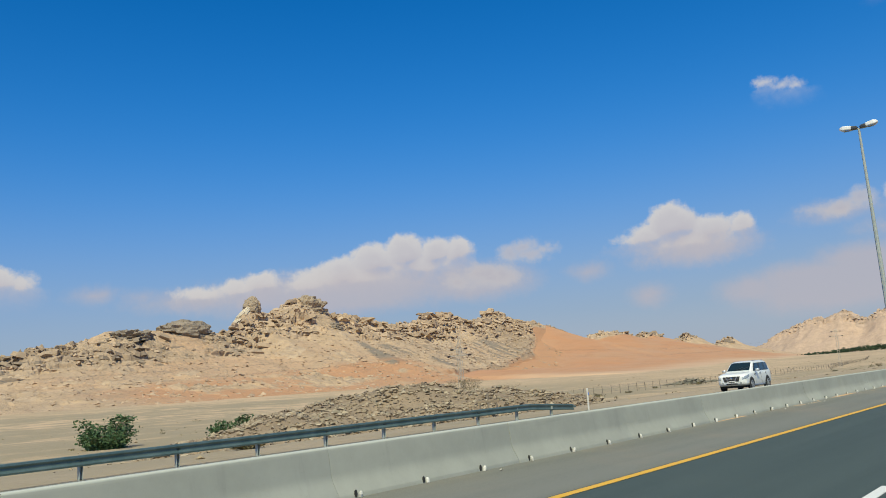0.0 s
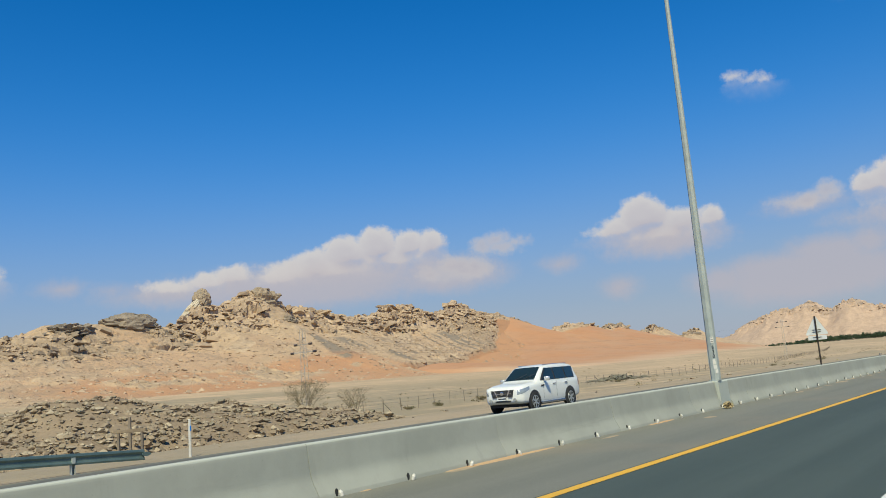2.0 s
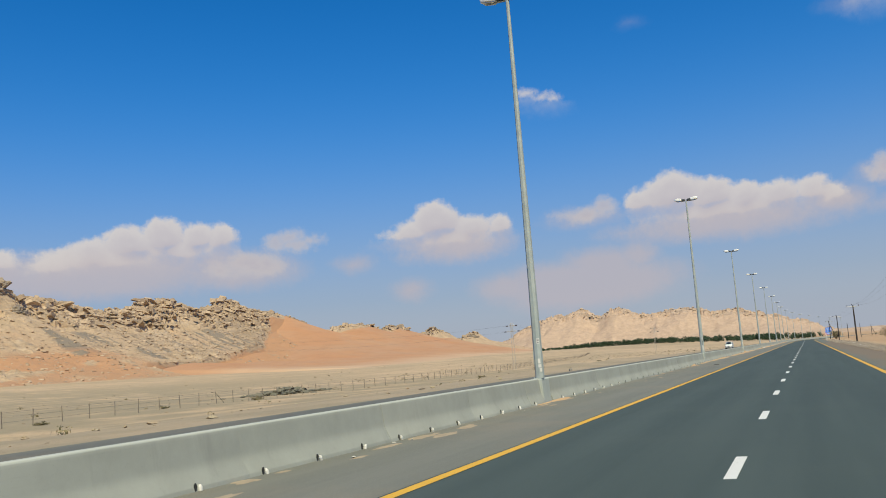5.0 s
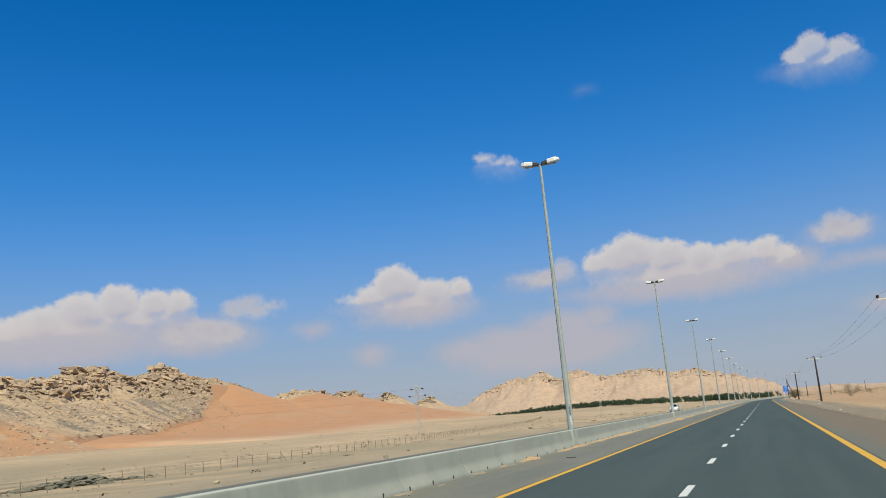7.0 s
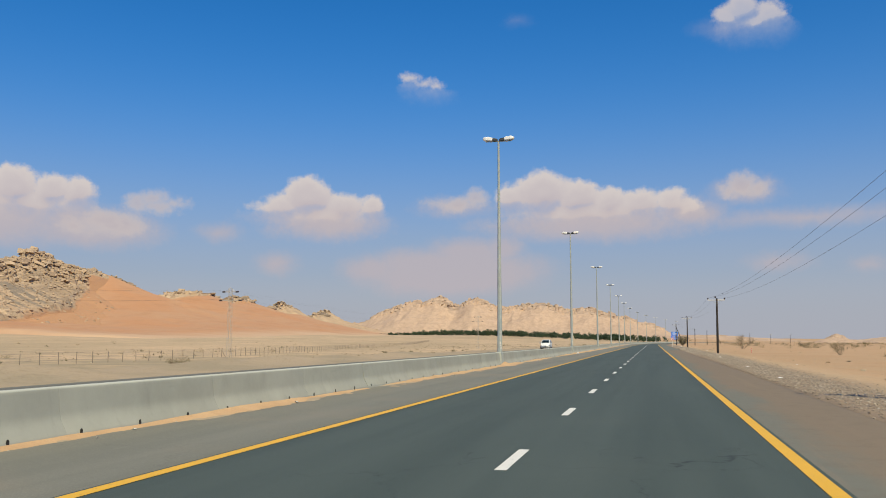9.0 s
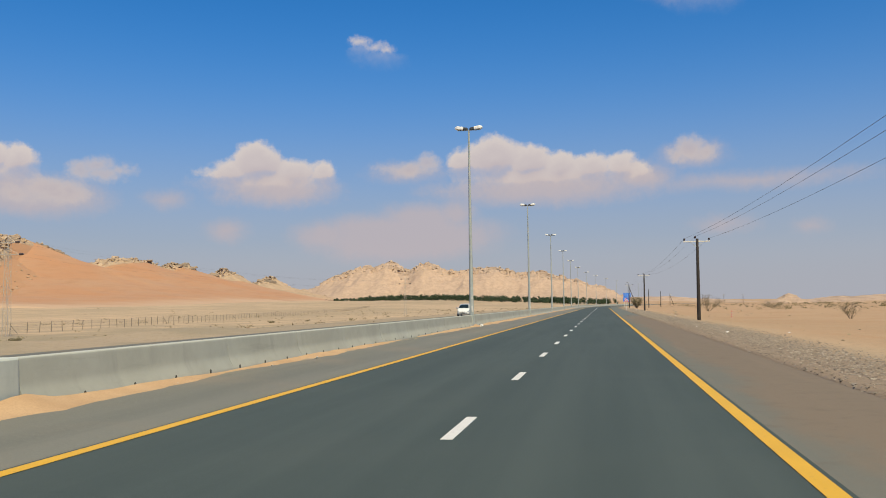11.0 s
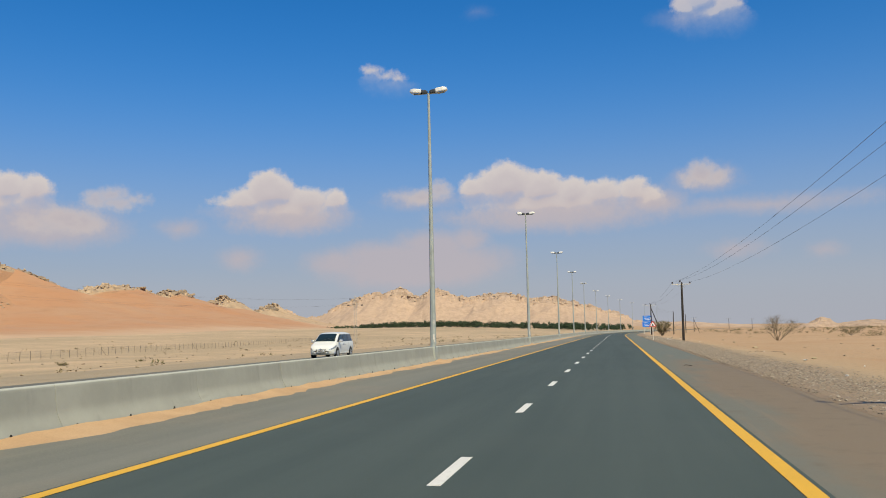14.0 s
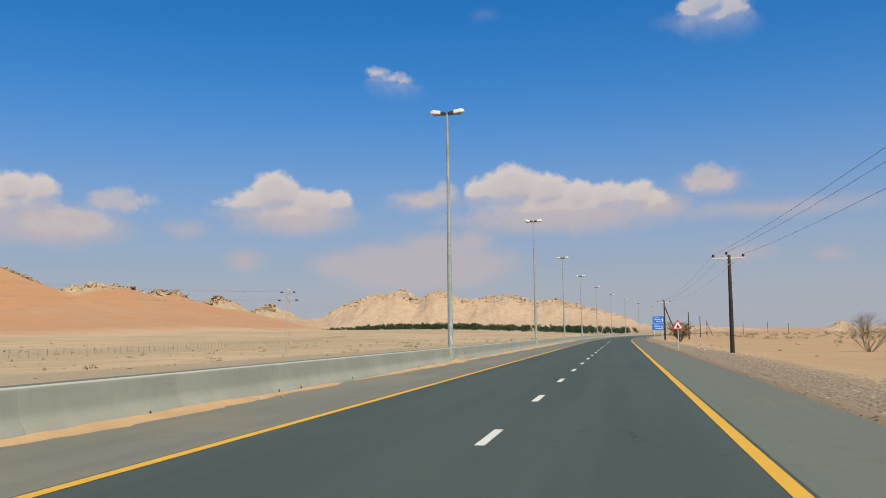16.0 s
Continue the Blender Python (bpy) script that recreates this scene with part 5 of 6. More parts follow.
def make_fence():
    fence = thing("fence", "long post and wire fence across the desert plain", "fence")
    me = mesh_of("post", box(-0.035, 0.035, -0.035, 0.035, -0.4, 1.45, bevel=0.008), M["fencewood"])
    rnd = random.Random(8)
    strands = []
    count = 0
    for (xa, ya), (xb, yb) in zip(FENCE, FENCE[1:]):
        n = max(1, round(math.hypot(xb - xa, yb - ya) / 3.6))
        for i in range(n):
            u, v = i / n, (i + 1) / n
            x, y = xa + (xb - xa) * u, ya + (yb - ya) * u
            x2, y2 = xa + (xb - xa) * v, ya + (yb - ya) * v
            z, z2 = float(land(x, y)), float(land(x2, y2))
            share("post", me, fence, pose(x, y, z, rnd.uniform(-3, 3), rnd.uniform(-4, 4), rnd.uniform(0, 90)))
            count += 1
            if count % 17 == 5:
                part("strut", tube((x, y, z + 1.2), (x + 0.2, y + 1.3, z - 0.1), 0.035, n=5), M["fencewood"], fence)
            if y < 480:
                strands += [((x, y, z + k), (x2, y2, z2 + k)) for k in (0.5, 0.95, 1.35)]
    verts, faces = [], []
    for a, b in strands:
        i = len(verts)
        for p in (a, b):
            verts += [(p[0] + 0.008, p[1], p[2]), (p[0] - 0.006, p[1], p[2] + 0.008), (p[0] - 0.006, p[1], p[2] - 0.008)]
        faces += [(i, i + 1, i + 4, i + 3), (i + 1, i + 2, i + 5, i + 4), (i + 2, i, i + 3, i + 5)]
    w = new("wire", arrays("wire", verts, faces, M["wire"], False))
    w.parent = fence


make_fence()


# ---- loose stones ----
def make_stones():
    rng = np.random.RandomState(3)
    n = 98000
    y = rng.uniform(140, 430, n)
    x = 12.1 + rng.normal(0, 0.85, n) + 0.4 * np.sin(y / 17) + bend(y)
    keep = x > 10.35 + bend(y)
    x, y = x[keep], y[keep]
    size = 0.010 + 0.034 * rng.random_sample(len(x)) ** 2.4
    stones("gravel", np.stack([x, y, land(x, y) + size * 0.05, size], 1), M["gravel"], "loose brown and grey gravel along the road edge", "gravel", 5)
    n = 2600
    x = np.where(rng.random_sample(n) < 0.8, -rng.uniform(18.5, 170, n), rng.uniform(14, 90, n))
    y = rng.uniform(5, 560, n)
    size = 0.05 + 0.20 * rng.random_sample(n) ** 3
    stones("desert_stones", np.stack([x, y, land(x, y) + size * 0.15, size], 1), M["rubble"], "scattered stones on the desert floor", "stones", 6)
    # a mound of tipped rubble beyond the guardrail
    us, vs = np.linspace(0, 1, 60), np.linspace(0, 1, 34)
    uu, vv = np.meshgrid(us, vs, indexing="ij")
    yy, xx = 30 + uu * 42, -52 + vv * 30
    d = np.sqrt(((yy - 51) / 20) ** 2 + ((xx + 38 - 0.12 * (yy - 51)) / 11) ** 2)

    def hump(x, y):
        d = np.sqrt(((y - 51) / 20) ** 2 + ((x + 38 - 0.12 * (y - 51)) / 11) ** 2)
        return np.clip(1 - d * d, 0, 1) ** 0.85 * (2.5 + 1.7 * fbm(x, y, 7, 4, 201)) + 0.5 * fbm(x, y, 2.2, 4, 203) * (d < 1)
    z = land(xx, yy) + hump(xx, yy) - 0.35 * (d > 0.98)
    mound = tagged(new("rubble_mound", arrays("rubble_mound", np.stack([xx.ravel(), yy.ravel(), z.ravel()], 1), grid_faces(60, 34), M["moundsoil"])), "tipped mound of brown rubble and soil", "mound")
    n = 30000
    y, x = 51 + 21 * (rng.random_sample(n) * 2 - 1), -38 + 12 * (rng.random_sample(n) * 2 - 1)
    size = 0.026 + 0.20 * rng.random_sample(n) ** 3.6
    keep = (hump(x, y) > -0.05) & (((y - 51) / 20) ** 2 + ((x + 38 - 0.12 * (y - 51)) / 11) ** 2 < 1.06)
    x, y, size = x[keep], y[keep], size[keep]
    ob = stones("loose_rubble", np.stack([x, y, land(x, y) + hump(x, y) + size * 0.15, size], 1), M["tipped"], "", "", 7, 0.9)
    ob.parent = mound
    # a low dark heap further off
    n = 260
    y, x = 192 + 8.5 * rng.normal(0, 0.5, n), -74 + 4 * rng.normal(0, 0.5, n)
    size = 0.25 + 0.5 * rng.random_sample(n) ** 1.6
    z = land(x, y) + 0.9 * np.exp(-((y - 192) / 6) ** 2 - ((x + 74) / 3) ** 2) * rng.random_sample(n)
    stones("dark_heap", np.stack([x, y, z, size], 1), M["darkrubble"], "low heap of dark rubble on the plain", "rubble heap", 8)
    # bits of litter and clods by the barrier
    n = 70
    y = rng.uniform(10, 330, n)
    x = -2.95 + np.abs(rng.normal(0, 0.22, n))
    size = 0.02 + 0.04 * rng.random_sample(n) ** 2
    stones("clods", np.stack([x, y, 0.085 + 0 * x, size], 1), M["cap"], "pale mortar crumbs along the barrier foot", "crumbs", 9)
    n = 26
    x, y = rng.uniform(11, 17, n), rng.uniform(120, 420, n)
    stones("litter", np.stack([x, y, land(x, y) + 0.04, 0.05 + 0.07 * rng.random_sample(n)], 1), M["white"], "white scraps of litter on the gravel", "litter", 10, 0.4)


M["moundsoil"] = surface("mound_soil", (0.24, 0.18, 0.12), (0.31, 0.235, 0.155), 0.35, 5.0, 0.95, 0.9, 0.08, 0.0, (0.17, 0.135, 0.10))
make_stones()


# ---- plants ----
def leaf_cloud(blobs, count, size, rng, flatten=0.4):
    """Small leaf blades strewn through ellipsoids, denser at their skins."""
    w = np.array([b[3] * b[4] * b[5] for b in blobs]) ** (2 / 3)
    pick = rng.choice(len(blobs), count, p=w / w.sum())
    b = np.asarray(blobs, float)[pick]
    d = rng.normal(0, 1, (count, 3))
    d /= np.linalg.norm(d, axis=1)[:, None]
    r = rng.random_sample(count)[:, None] ** 0.45
    c = b[:, :3] + d * r * b[:, 3:6]
    t = rng.normal(0, 1, (count, 3))
    t[:, 2] *= flatten
    t /= np.linalg.norm(t, axis=1)[:, None]
    u = np.cross(t, rng.normal(0, 1, (count, 3)))
    u /= np.linalg.norm(u, axis=1)[:, None]
    s = (size * rng.uniform(0.6, 1.5, count))[:, None]
    v = np.stack([c - t * s, c + u * s * 0.45, c + t * s, c - u * s * 0.45], 1)
    return v.reshape(-1, 3), np.arange(count * 4).reshape(-1, 4)


def limbs(bm, rnd, at, direction, length, r, depth):
    end = at + direction * length
    mid = at + direction * length * 0.5 + Vector((rnd.uniform(-1, 1), rnd.uniform(-1, 1), 0)) * length * 0.08
    add_tube(bm, at, mid, r, r * 0.85, n=5, caps=False)
    add_tube(bm, mid, end, r * 0.85, r * 0.62, n=5, caps=False)
    tips = [end]
    if depth:
        for _ in range(rnd.randint(2, 3)):
            d = (direction + Vector((rnd.uniform(-1, 1), rnd.uniform(-1, 1), rnd.uniform(-0.35, 0.55))) * 0.75).normalized()
            tips += limbs(bm, rnd, end, d, length * rnd.uniform(0.55, 0.8), r * 0.6, depth - 1)
    return tips


def make_shrub(name, label, category, x, y, wide, tall, leaves, size, mat, seed, stems=7, group="", z=None, depth=2, spread=1.0):
    z = float(land(x, y)) if z is None else z
    t = thing(name, label, category, group, at=pose(x, y, z))
    rnd, rng = random.Random(seed), np.random.RandomState(seed)
    bm = bmesh.new()
    tips = []
    for i in range(stems):
        a = 6.28 * i / stems + rnd.uniform(-0.4, 0.4)
        lean = rnd.uniform(0.35, 1.15) * wide / max(tall, 0.1) * 0.55 * spread
        d = Vector((math.cos(a) * lean, math.sin(a) * lean, 1)).normalized()
        tips += limbs(bm, rnd, Vector((math.cos(a) * 0.08, math.sin(a) * 0.08, -0.15)), d, tall * rnd.uniform(0.36, 0.5), 0.008 * wide + 0.012, depth)
    for v in bm.verts:
        v.co.z = min(v.co.z, tall * 0.98)
    part("branchwork", bm, M["bark"], t)
    if leaves:
        blobs = [(p.x, p.y, min(p.z, tall * 0.92), wide * 0.13, wide * 0.13, tall * 0.11) for p in tips]
        blobs += [(p.x * q, p.y * q, min(p.z, tall * 0.92) * q * 0.85, wide * 0.13, wide * 0.13, tall * 0.13) for p in tips[::2] for q in ((0.8, 0.55) if mat is not M["thornleaf"] or tall < 3.4 else (0.8,))]
        v, f = leaf_cloud(blobs, leaves, size, rng)
        v[:, 2] = np.maximum(v[:, 2], 0.03)
        ob = new("crown", arrays("crown", v, f, mat, False))
        ob.parent = t
    return t


M["thornleaf"] = island_tones("thorn_leaves", [(0.19, 0.155, 0.08), (0.25, 0.20, 0.11), (0.14, 0.135, 0.065), (0.11, 0.12, 0.055)], 0.85)
make_shrub("bush", "dense dark green bush beyond the guardrail", "bush", -70.0, 45.0, 7.6, 3.9, 5200, 0.16, M["leaf"], 11, 12, z=-2.3)
make_shrub("bush", "dense dark green bush beyond the guardrail", "bush", -58.0, 50.5, 5.4, 2.9, 3400, 0.15, M["leaf"], 12, 10, z=-1.9)
make_shrub("bush", "low olive green bush behind the crash rail", "bush", -24.0, 24.5, 3.0, 0.8, 1300, 0.09, M["dryleaf"], 13, 8)
make_shrub("thorn_tree", "bushy thorn tree with brown twigs beside the pylon", "tree", -64.5, 93.5, 4.2, 4.2, 4200, 0.045, M["thornleaf"], 14, 11, depth=3)
make_shrub("thorn_tree", "small grey-green thorn tree beside the pylon", "tree", -60.5, 97.0, 3.8, 3.0, 2000, 0.042, M["thornleaf"], 15, 8, depth=3)
make_shrub("thorn_tree", "bare thorn tree with a flat sparse crown in the sand", "tree", 28.9, 384.4, 4.6, 3.8, 4600, 0.036, M["thornleaf"], 16, 11, depth=3, spread=1.7)
make_shrub("thorn_tree", "bare thorn tree with a flat sparse crown in the sand", "tree", 53.6, 444.2, 5.0, 2.6, 2400, 0.05, M["thornleaf"], 17, 9, depth=3, spread=1.5)
make_shrub("bush", "round dry bush beside the road sign", "bush", 15.6, 445.4, 4.2, 3.3, 3600, 0.09, M["thornleaf"], 18, 14, depth=3)
make_shrub("thorn_tree", "bare thorn tree standing in the sand", "tree", 36.0, 300.0, 3.0, 2.2, 700, 0.06, M["thornleaf"], 19, 8, depth=3)


def make_scrub():
    """Low tufts of dry scrub across the plain."""
    rng = np.random.RandomState(23)
    n = 1150
    x = np.where(rng.random_sample(n) < 0.42, -rng.gamma(2.2, 38, n) - 20, rng.gamma(2.4, 62, n) + 21)
    y = np.where(x < 0, rng.uniform(20, 800, n), 900 - 650 * rng.random_sample(n) ** 1.6)
    blobs, count = [], 0
    w = 0.25 + 0.75 * rng.random_sample(n) ** 2
    z = land(x, y)
    for i in range(n):
        k = int(3 + w[i] * 3)
        for _ in range(k):
            blobs.append((x[i] + rng.normal(0, w[i] * 0.45), y[i] + rng.normal(0, w[i] * 0.45), z[i] + 0.16 * w[i], w[i] * 0.45, w[i] * 0.45, 0.22 + 0.22 * w[i]))
    # a thicker belt of bushes towards the horizon
    m = 420
    x, y = 40 + 210 * rng.random_sample(m), 400 + 480 * rng.random_sample(m)
    z, w = land(x, y), 0.5 + 1.3 * rng.random_sample(m) ** 2
    for i in range(m):
        for _ in range(4):
            blobs.append((x[i] + rng.normal(0, w[i] * 0.5), y[i] + rng.normal(0, w[i] * 0.5), z[i] + 0.25 * w[i], w[i] * 0.55, w[i] * 0.55, 0.25 + 0.3 * w[i]))
    v, f = leaf_cloud(blobs, 52000, 0.11, rng, 1.2)
    tagged(new("scrub", arrays("scrub", v, f, M["dryleaf"], False)), "low dry scrub tufts dotted over the sand", "scrub", kind="stuff")


def make_grove():
    """A belt of green trees at the foot of the far range."""
    rng = np.random.RandomState(29)
    blobs = []
    for i in range(560):
        u = rng.random_sample()
        x, y = -530 + 545 * u + rng.normal(0, 6), 1668 - 270 * u + rng.normal(0, 26)
        h = (3.0 + 5.6 * ease(u, 0.05, 0.35)) * rng.uniform(0.65, 1.15)
        z = float(land(x, y))
        for _ in range(4):
            blobs.append((x + rng.normal(0, h * 0.22), y + rng.normal(0, h * 0.22), z + h * rng.uniform(0.25, 0.8), h * 0.34, h * 0.34, h * 0.3))
    v, f = leaf_cloud(blobs, 44000, 0.9, rng, 0.8)
    tagged(new("grove", arrays("grove", v, f, M["palm"], False)), "long belt of dark green trees across the plain", "trees", kind="stuff")


make_scrub()
make_grove()
for i, (x, y, w, h) in enumerate([(-57.5, 103, 2.0, 0.75), (-56.5, 107.5, 1.5, 0.5), (-59.5, 111, 1.7, 0.6), (-57, 117, 2.2, 0.8), (-60, 122, 1.3, 0.5), (-58, 129, 1.8, 0.6), (-64, 152, 1.6, 0.6), (-61, 166, 2.0, 0.7),
                                  (-48, 214, 2.4, 0.7), (-50, 260, 2.2, 0.7), (-55, 338, 2.0, 0.7), (-40, 222, 3.4, 1.3)]):
    make_shrub("bush", "low dry olive brown shrub beside the fence", "bush", x, y, w, h, 520, 0.055, M["thornleaf"], 60 + i, 9, group="low shrubs along the fence")


M["straw"] = island_tones("dry_straw", [(0.42, 0.33, 0.17), (0.55, 0.45, 0.27), (0.34, 0.27, 0.15)], 0.9)


def make_tuft():
    """A ball of dry straw blown against a pedestal."""
    rng = np.random.RandomState(90)
    v, f = leaf_cloud([(0, 0, 0.09, 0.13, 0.15, 0.11), (0.03, -0.08, 0.05, 0.10, 0.09, 0.07)], 420, 0.045, rng, 1.0)
    ob = tagged(new("dry_tuft", arrays("dry_tuft", v, f, M["straw"], False)), "ball of dry straw beside the lamp pedestal", "tuft")
    ob.matrix_world = pose(-2.83, 50.55, 0.07)


def make_twig(x, y, turn, long):
    bm = bmesh.new()
    pts = [(-long / 2, 0, 0.012), (-long * 0.2, 0.06, 0.05), (long * 0.15, 0.02, 0.03), (long / 2, -0.05, 0.014)]
    for a, b in zip(pts, pts[1:]):
        add_tube(bm, a, b, 0.011, 0.008, n=6)
    ob = tagged(part("twig", bm, M["tarred"]), "dark crooked twig lying on the verge", "twig")
    ob.matrix_world = pose(x, y, float(land(x, y)) if x > 10.3 else 0.0, 0, 0, turn)


def make_kerb_block():
    x, y = KERB_AT
    bm = box(-0.15, 0.15, -0.2, 0.2, -0.1, 0.24, bevel=0.03)
    ob = tagged(part("concrete_block", bm, M["offblock"]), "grey concrete block standing beside the far carriageway", "block")
    ob.matrix_world = pose(x, y, float(land(x, y)), 2, -3, 24)


def make_bag():
    """A crumpled white bag lying on the sand."""
    bm = bmesh.new()
    bmesh.ops.create_icosphere(bm, subdivisions=3, radius=1)
    co = np.array([v.co[:] for v in bm.verts])
    dent = 0.30 * blocks(co[:, 0] + co[:, 2], co[:, 1] - co[:, 2], 0.6, 71) + 0.15 * blocks(co[:, 0] - co[:, 2], co[:, 1], 0.3, 73)
    for v, q in zip(bm.verts, dent):
        v.co = Vector((v.co.x * 0.10, v.co.y * 0.17, max(v.co.z, -0.5) * 0.085)) * (1 + q)
    ob = tagged(part("plastic_bag", bm, M["white"]), "crumpled white plastic bag on the drift sand", "litter")
    ob.matrix_world = pose(-2.62, 246.05, 0.125, 0, 0, 25)


def make_strap():
    bm = bmesh.new()
    pts = [(0, 0.03, 0), (0.02, 0, 0.008), (0.16, 0.01, 0.012), (0.26, 0.03, 0.012), (0.33, 0.09, 0.01), (0.41, 0.15, 0)]
    for a, b in zip(pts, pts[1:]):
        add_tube(bm, a, b, 0.012, 0.010, n=6)
    ob = tagged(part("rubber_strip", bm, M["black"]), "torn black rubber strip lying on the shoulder", "litter")
    ob.matrix_world = pose(-1.50, 138.55, 0.055, 0, 2, 30)


M["offblock"] = concrete("block_concrete", (0.24, 0.22, 0.185), (0.30, 0.275, 0.23))
KERB_AT = (-17.4, 158.0)
make_kerb_block()
make_bag()
make_strap()
make_tuft()
make_twig(8.75, 288.6, 10, 0.34)
make_twig(15.0, 311.0, 40, 0.8)
make_twig(16.2, 311.8, -20, 0.9)


# ---- boulders on the ridge ----
def boulder(name, label, x, y, z, rx, ry, rz, seed, mat, tilt=0.0, broken=1.0):
    bm = bmesh.new()
    bmesh.ops.create_icosphere(bm, subdivisions=4, radius=1)
    co = np.array([v.co[:] for v in bm.verts])
    n = 0.20 * blocks(co[:, 0] + 3 * co[:, 2], co[:, 1] + 2 * co[:, 2], 0.55, seed) + 0.10 * blocks(co[:, 0] - co[:, 2] * 2, co[:, 1] + co[:, 2], 0.25, seed + 3)
    for v, k in zip(bm.verts, n):
        v.co = v.co * (1 + k * broken)
        v.co = Vector((v.co.x * rx, v.co.y * ry, v.co.z * rz))
    ob = part(name, bm, M[mat])
    ob.matrix_world = pose(x, y, z, tilt, 0, 0)
    return tagged(ob, label, "rock")


boulder("rock_pinnacle", "grey rounded rock pinnacle on the ridge crest", -640, 530, 92, 7, 9, 11.5, 301, "boulder", -8, 0.45)
boulder("chalk_slab", "pale chalky rock slope under the pinnacle", -637, 517, 82, 4, 17, 5, 305, "chalk", 42)
boulder("rock_outcrop", "dark overhanging rock outcrop on the ridge", -624, 446, 67, 12, 25, 10, 309, "darkrock", -3, 0.8)
boulder("rock_outcrop", "dark jagged rock outcrop on the ridge", -614, 384, 60, 12, 19, 9, 313, "darkrock", 8)
boulder("rock_outcrop", "dark jagged rock outcrop on the ridge", -606, 400, 48, 9, 15, 7, 317, "darkrock", 6)
boulder("rock_outcrop", "layered tan rock outcrop on the ridge crest", -640, 604, 92, 11, 20, 13, 321, "boulder", 3)
boulder("rock_outcrop", "dark rock below the ridge crest", -615, 612, 70, 7, 9, 6, 325, "darkrock", 3)
low_hill("pale pointed hill between ridge and far range", -1000, 2700, 105, 90, 82, 411)
low_hill("low rocky hillock on the plain", 170, 1000, 30, 26, 8.5, 413)
low_hill("low rocky hillock on the plain", 205, 980, 34, 26, 5.5, 415)
low_hill("low sandy hill far across the plain", 330, 1450, 90, 90, 9, 401)
low_hill("low sandy hill far across the plain", 470, 1700, 160, 90, 12, 403)
low_hill("low sandy hill far across the plain", 150, 2300, 260, 120, 14, 405)


# ---- cars ----
def add_wheel(car, x, y, r, side):
    """A wheel on the side +1 or -1: tyre, rim, spokes."""
    turn = pose(x, y, r, 0, 90 * side, 0)
    wheel = part("wheel", lathe([(r * 0.62, -0.10), (r * 0.94, -0.11), (r, -0.07), (r, 0.07), (r * 0.94, 0.11), (r * 0.66, 0.10)], 32, turn), M["black"], car, "black tyre", smooth=True)
    part("rim", lathe([(r * 0.66, 0.07), (r * 0.66, 0.106), (r * 0.60, 0.11), (r * 0.58, 0.075)], 32, turn), M["alloy"], wheel, "alloy rim", smooth=True)
    bm = bmesh.new()
    for i in range(6):
        add_box(bm, r * 0.08, r * 0.61, -0.035, 0.035, 0.075, 0.104, m=turn @ pose(0, 0, 0, 0, 0, 60 * i))
    part("spokes", bm, M["alloy"], wheel, "alloy spokes")
    part("hub", lathe([(r * 0.18, 0.07), (r * 0.16, 0.112), (r * 0.05, 0.116)], 16, turn), M["alloy"], wheel)


def side_panel(points, x, thick, side):
    """An outline in y and z on the car's flank, following its tumblehome: points are y, z, x-shift."""
    bm = bmesh.new()
    a = [bm.verts.new((side * (x + dx), y, z)) for y, z, dx in points]
    b = [bm.verts.new((side * (x + dx + thick), y, z)) for y, z, dx in points]
    bm.faces.new(a)
    bm.faces.new(b[::-1])
    for i in range(len(a)):
        bm.faces.new((a[i], a[(i + 1) % len(a)], b[(i + 1) % len(b)], b[i]))
    return bm


def shell(spec):
    """The car's skin as two functions and a mesh: keys along the length, each a rounded cross section."""
    keys = np.array(spec["shell"], float)
    ys = np.concatenate([keys[:3, 0], np.linspace(keys[2, 0], keys[-3, 0], 70)[1:-1], keys[-3:, 0]])

    def section(y):
        hw, zl, zb, zt, rw = [float(np.interp(y, keys[:, 0], keys[:, i])) for i in range(1, 6)]
        k = min(1.0, max(0.15, (zt - zb) / 0.5))
        pts = [(0, zl), (hw * 0.86, zl), (hw * 0.965, zl + 0.05), (hw * 0.99, zl + 0.14), (hw, zl + 0.42 * (zb - zl)), (hw * 0.995, zb - 0.16), (hw * 0.98, zb - 0.06), (hw * 0.95, zb)]
        pts += [(hw * 0.95 + (rw - hw * 0.95) * u, zb + (zt - 0.13 * k - zb) * u) for u in (0.25, 0.5, 0.75, 1.0)]
        pts += [(rw * 0.975, zt - 0.085 * k), (rw * 0.92, zt - 0.045 * k), (rw * 0.80, zt - 0.02 * k), (rw * 0.45, zt - 0.004 * k), (0, zt)]
        return np.array(pts)
    rings = np.array([section(y) for y in ys])
    for _ in range(2):
        rings[3:-3] = (rings[2:-4] + 2 * rings[3:-3] + rings[4:-2]) / 4

    def ring(y):
        i = int(np.clip(np.searchsorted(ys, y) - 1, 0, len(ys) - 2))
        u = (y - ys[i]) / (ys[i + 1] - ys[i])
        return rings[i] * (1 - u) + rings[i + 1] * u

    def flank(y, z):
        r = ring(y)[1:13]
        return float(np.interp(z, r[:, 1], r[:, 0]))

    def top(x, y):
        r = ring(y)[4:][::-1]
        return float(np.interp(abs(x), r[:, 0], r[:, 1]))
    n = rings.shape[1]
    loops = [[(x, y, z) for x, z in r] + [(-x, y, z) for x, z in r[-2:0:-1]] for r, y in zip(rings, ys)]
    return loft(loops), flank, top


def sheet(rows):
    """A thin skin from rows of points."""
    bm = bmesh.new()
    vs = [[bm.verts.new(p) for p in r] for r in rows]
    for a, b in zip(vs, vs[1:]):
        for i in range(len(a) - 1):
            bm.faces.new((a[i], a[i + 1], b[i + 1], b[i]))
    return bm


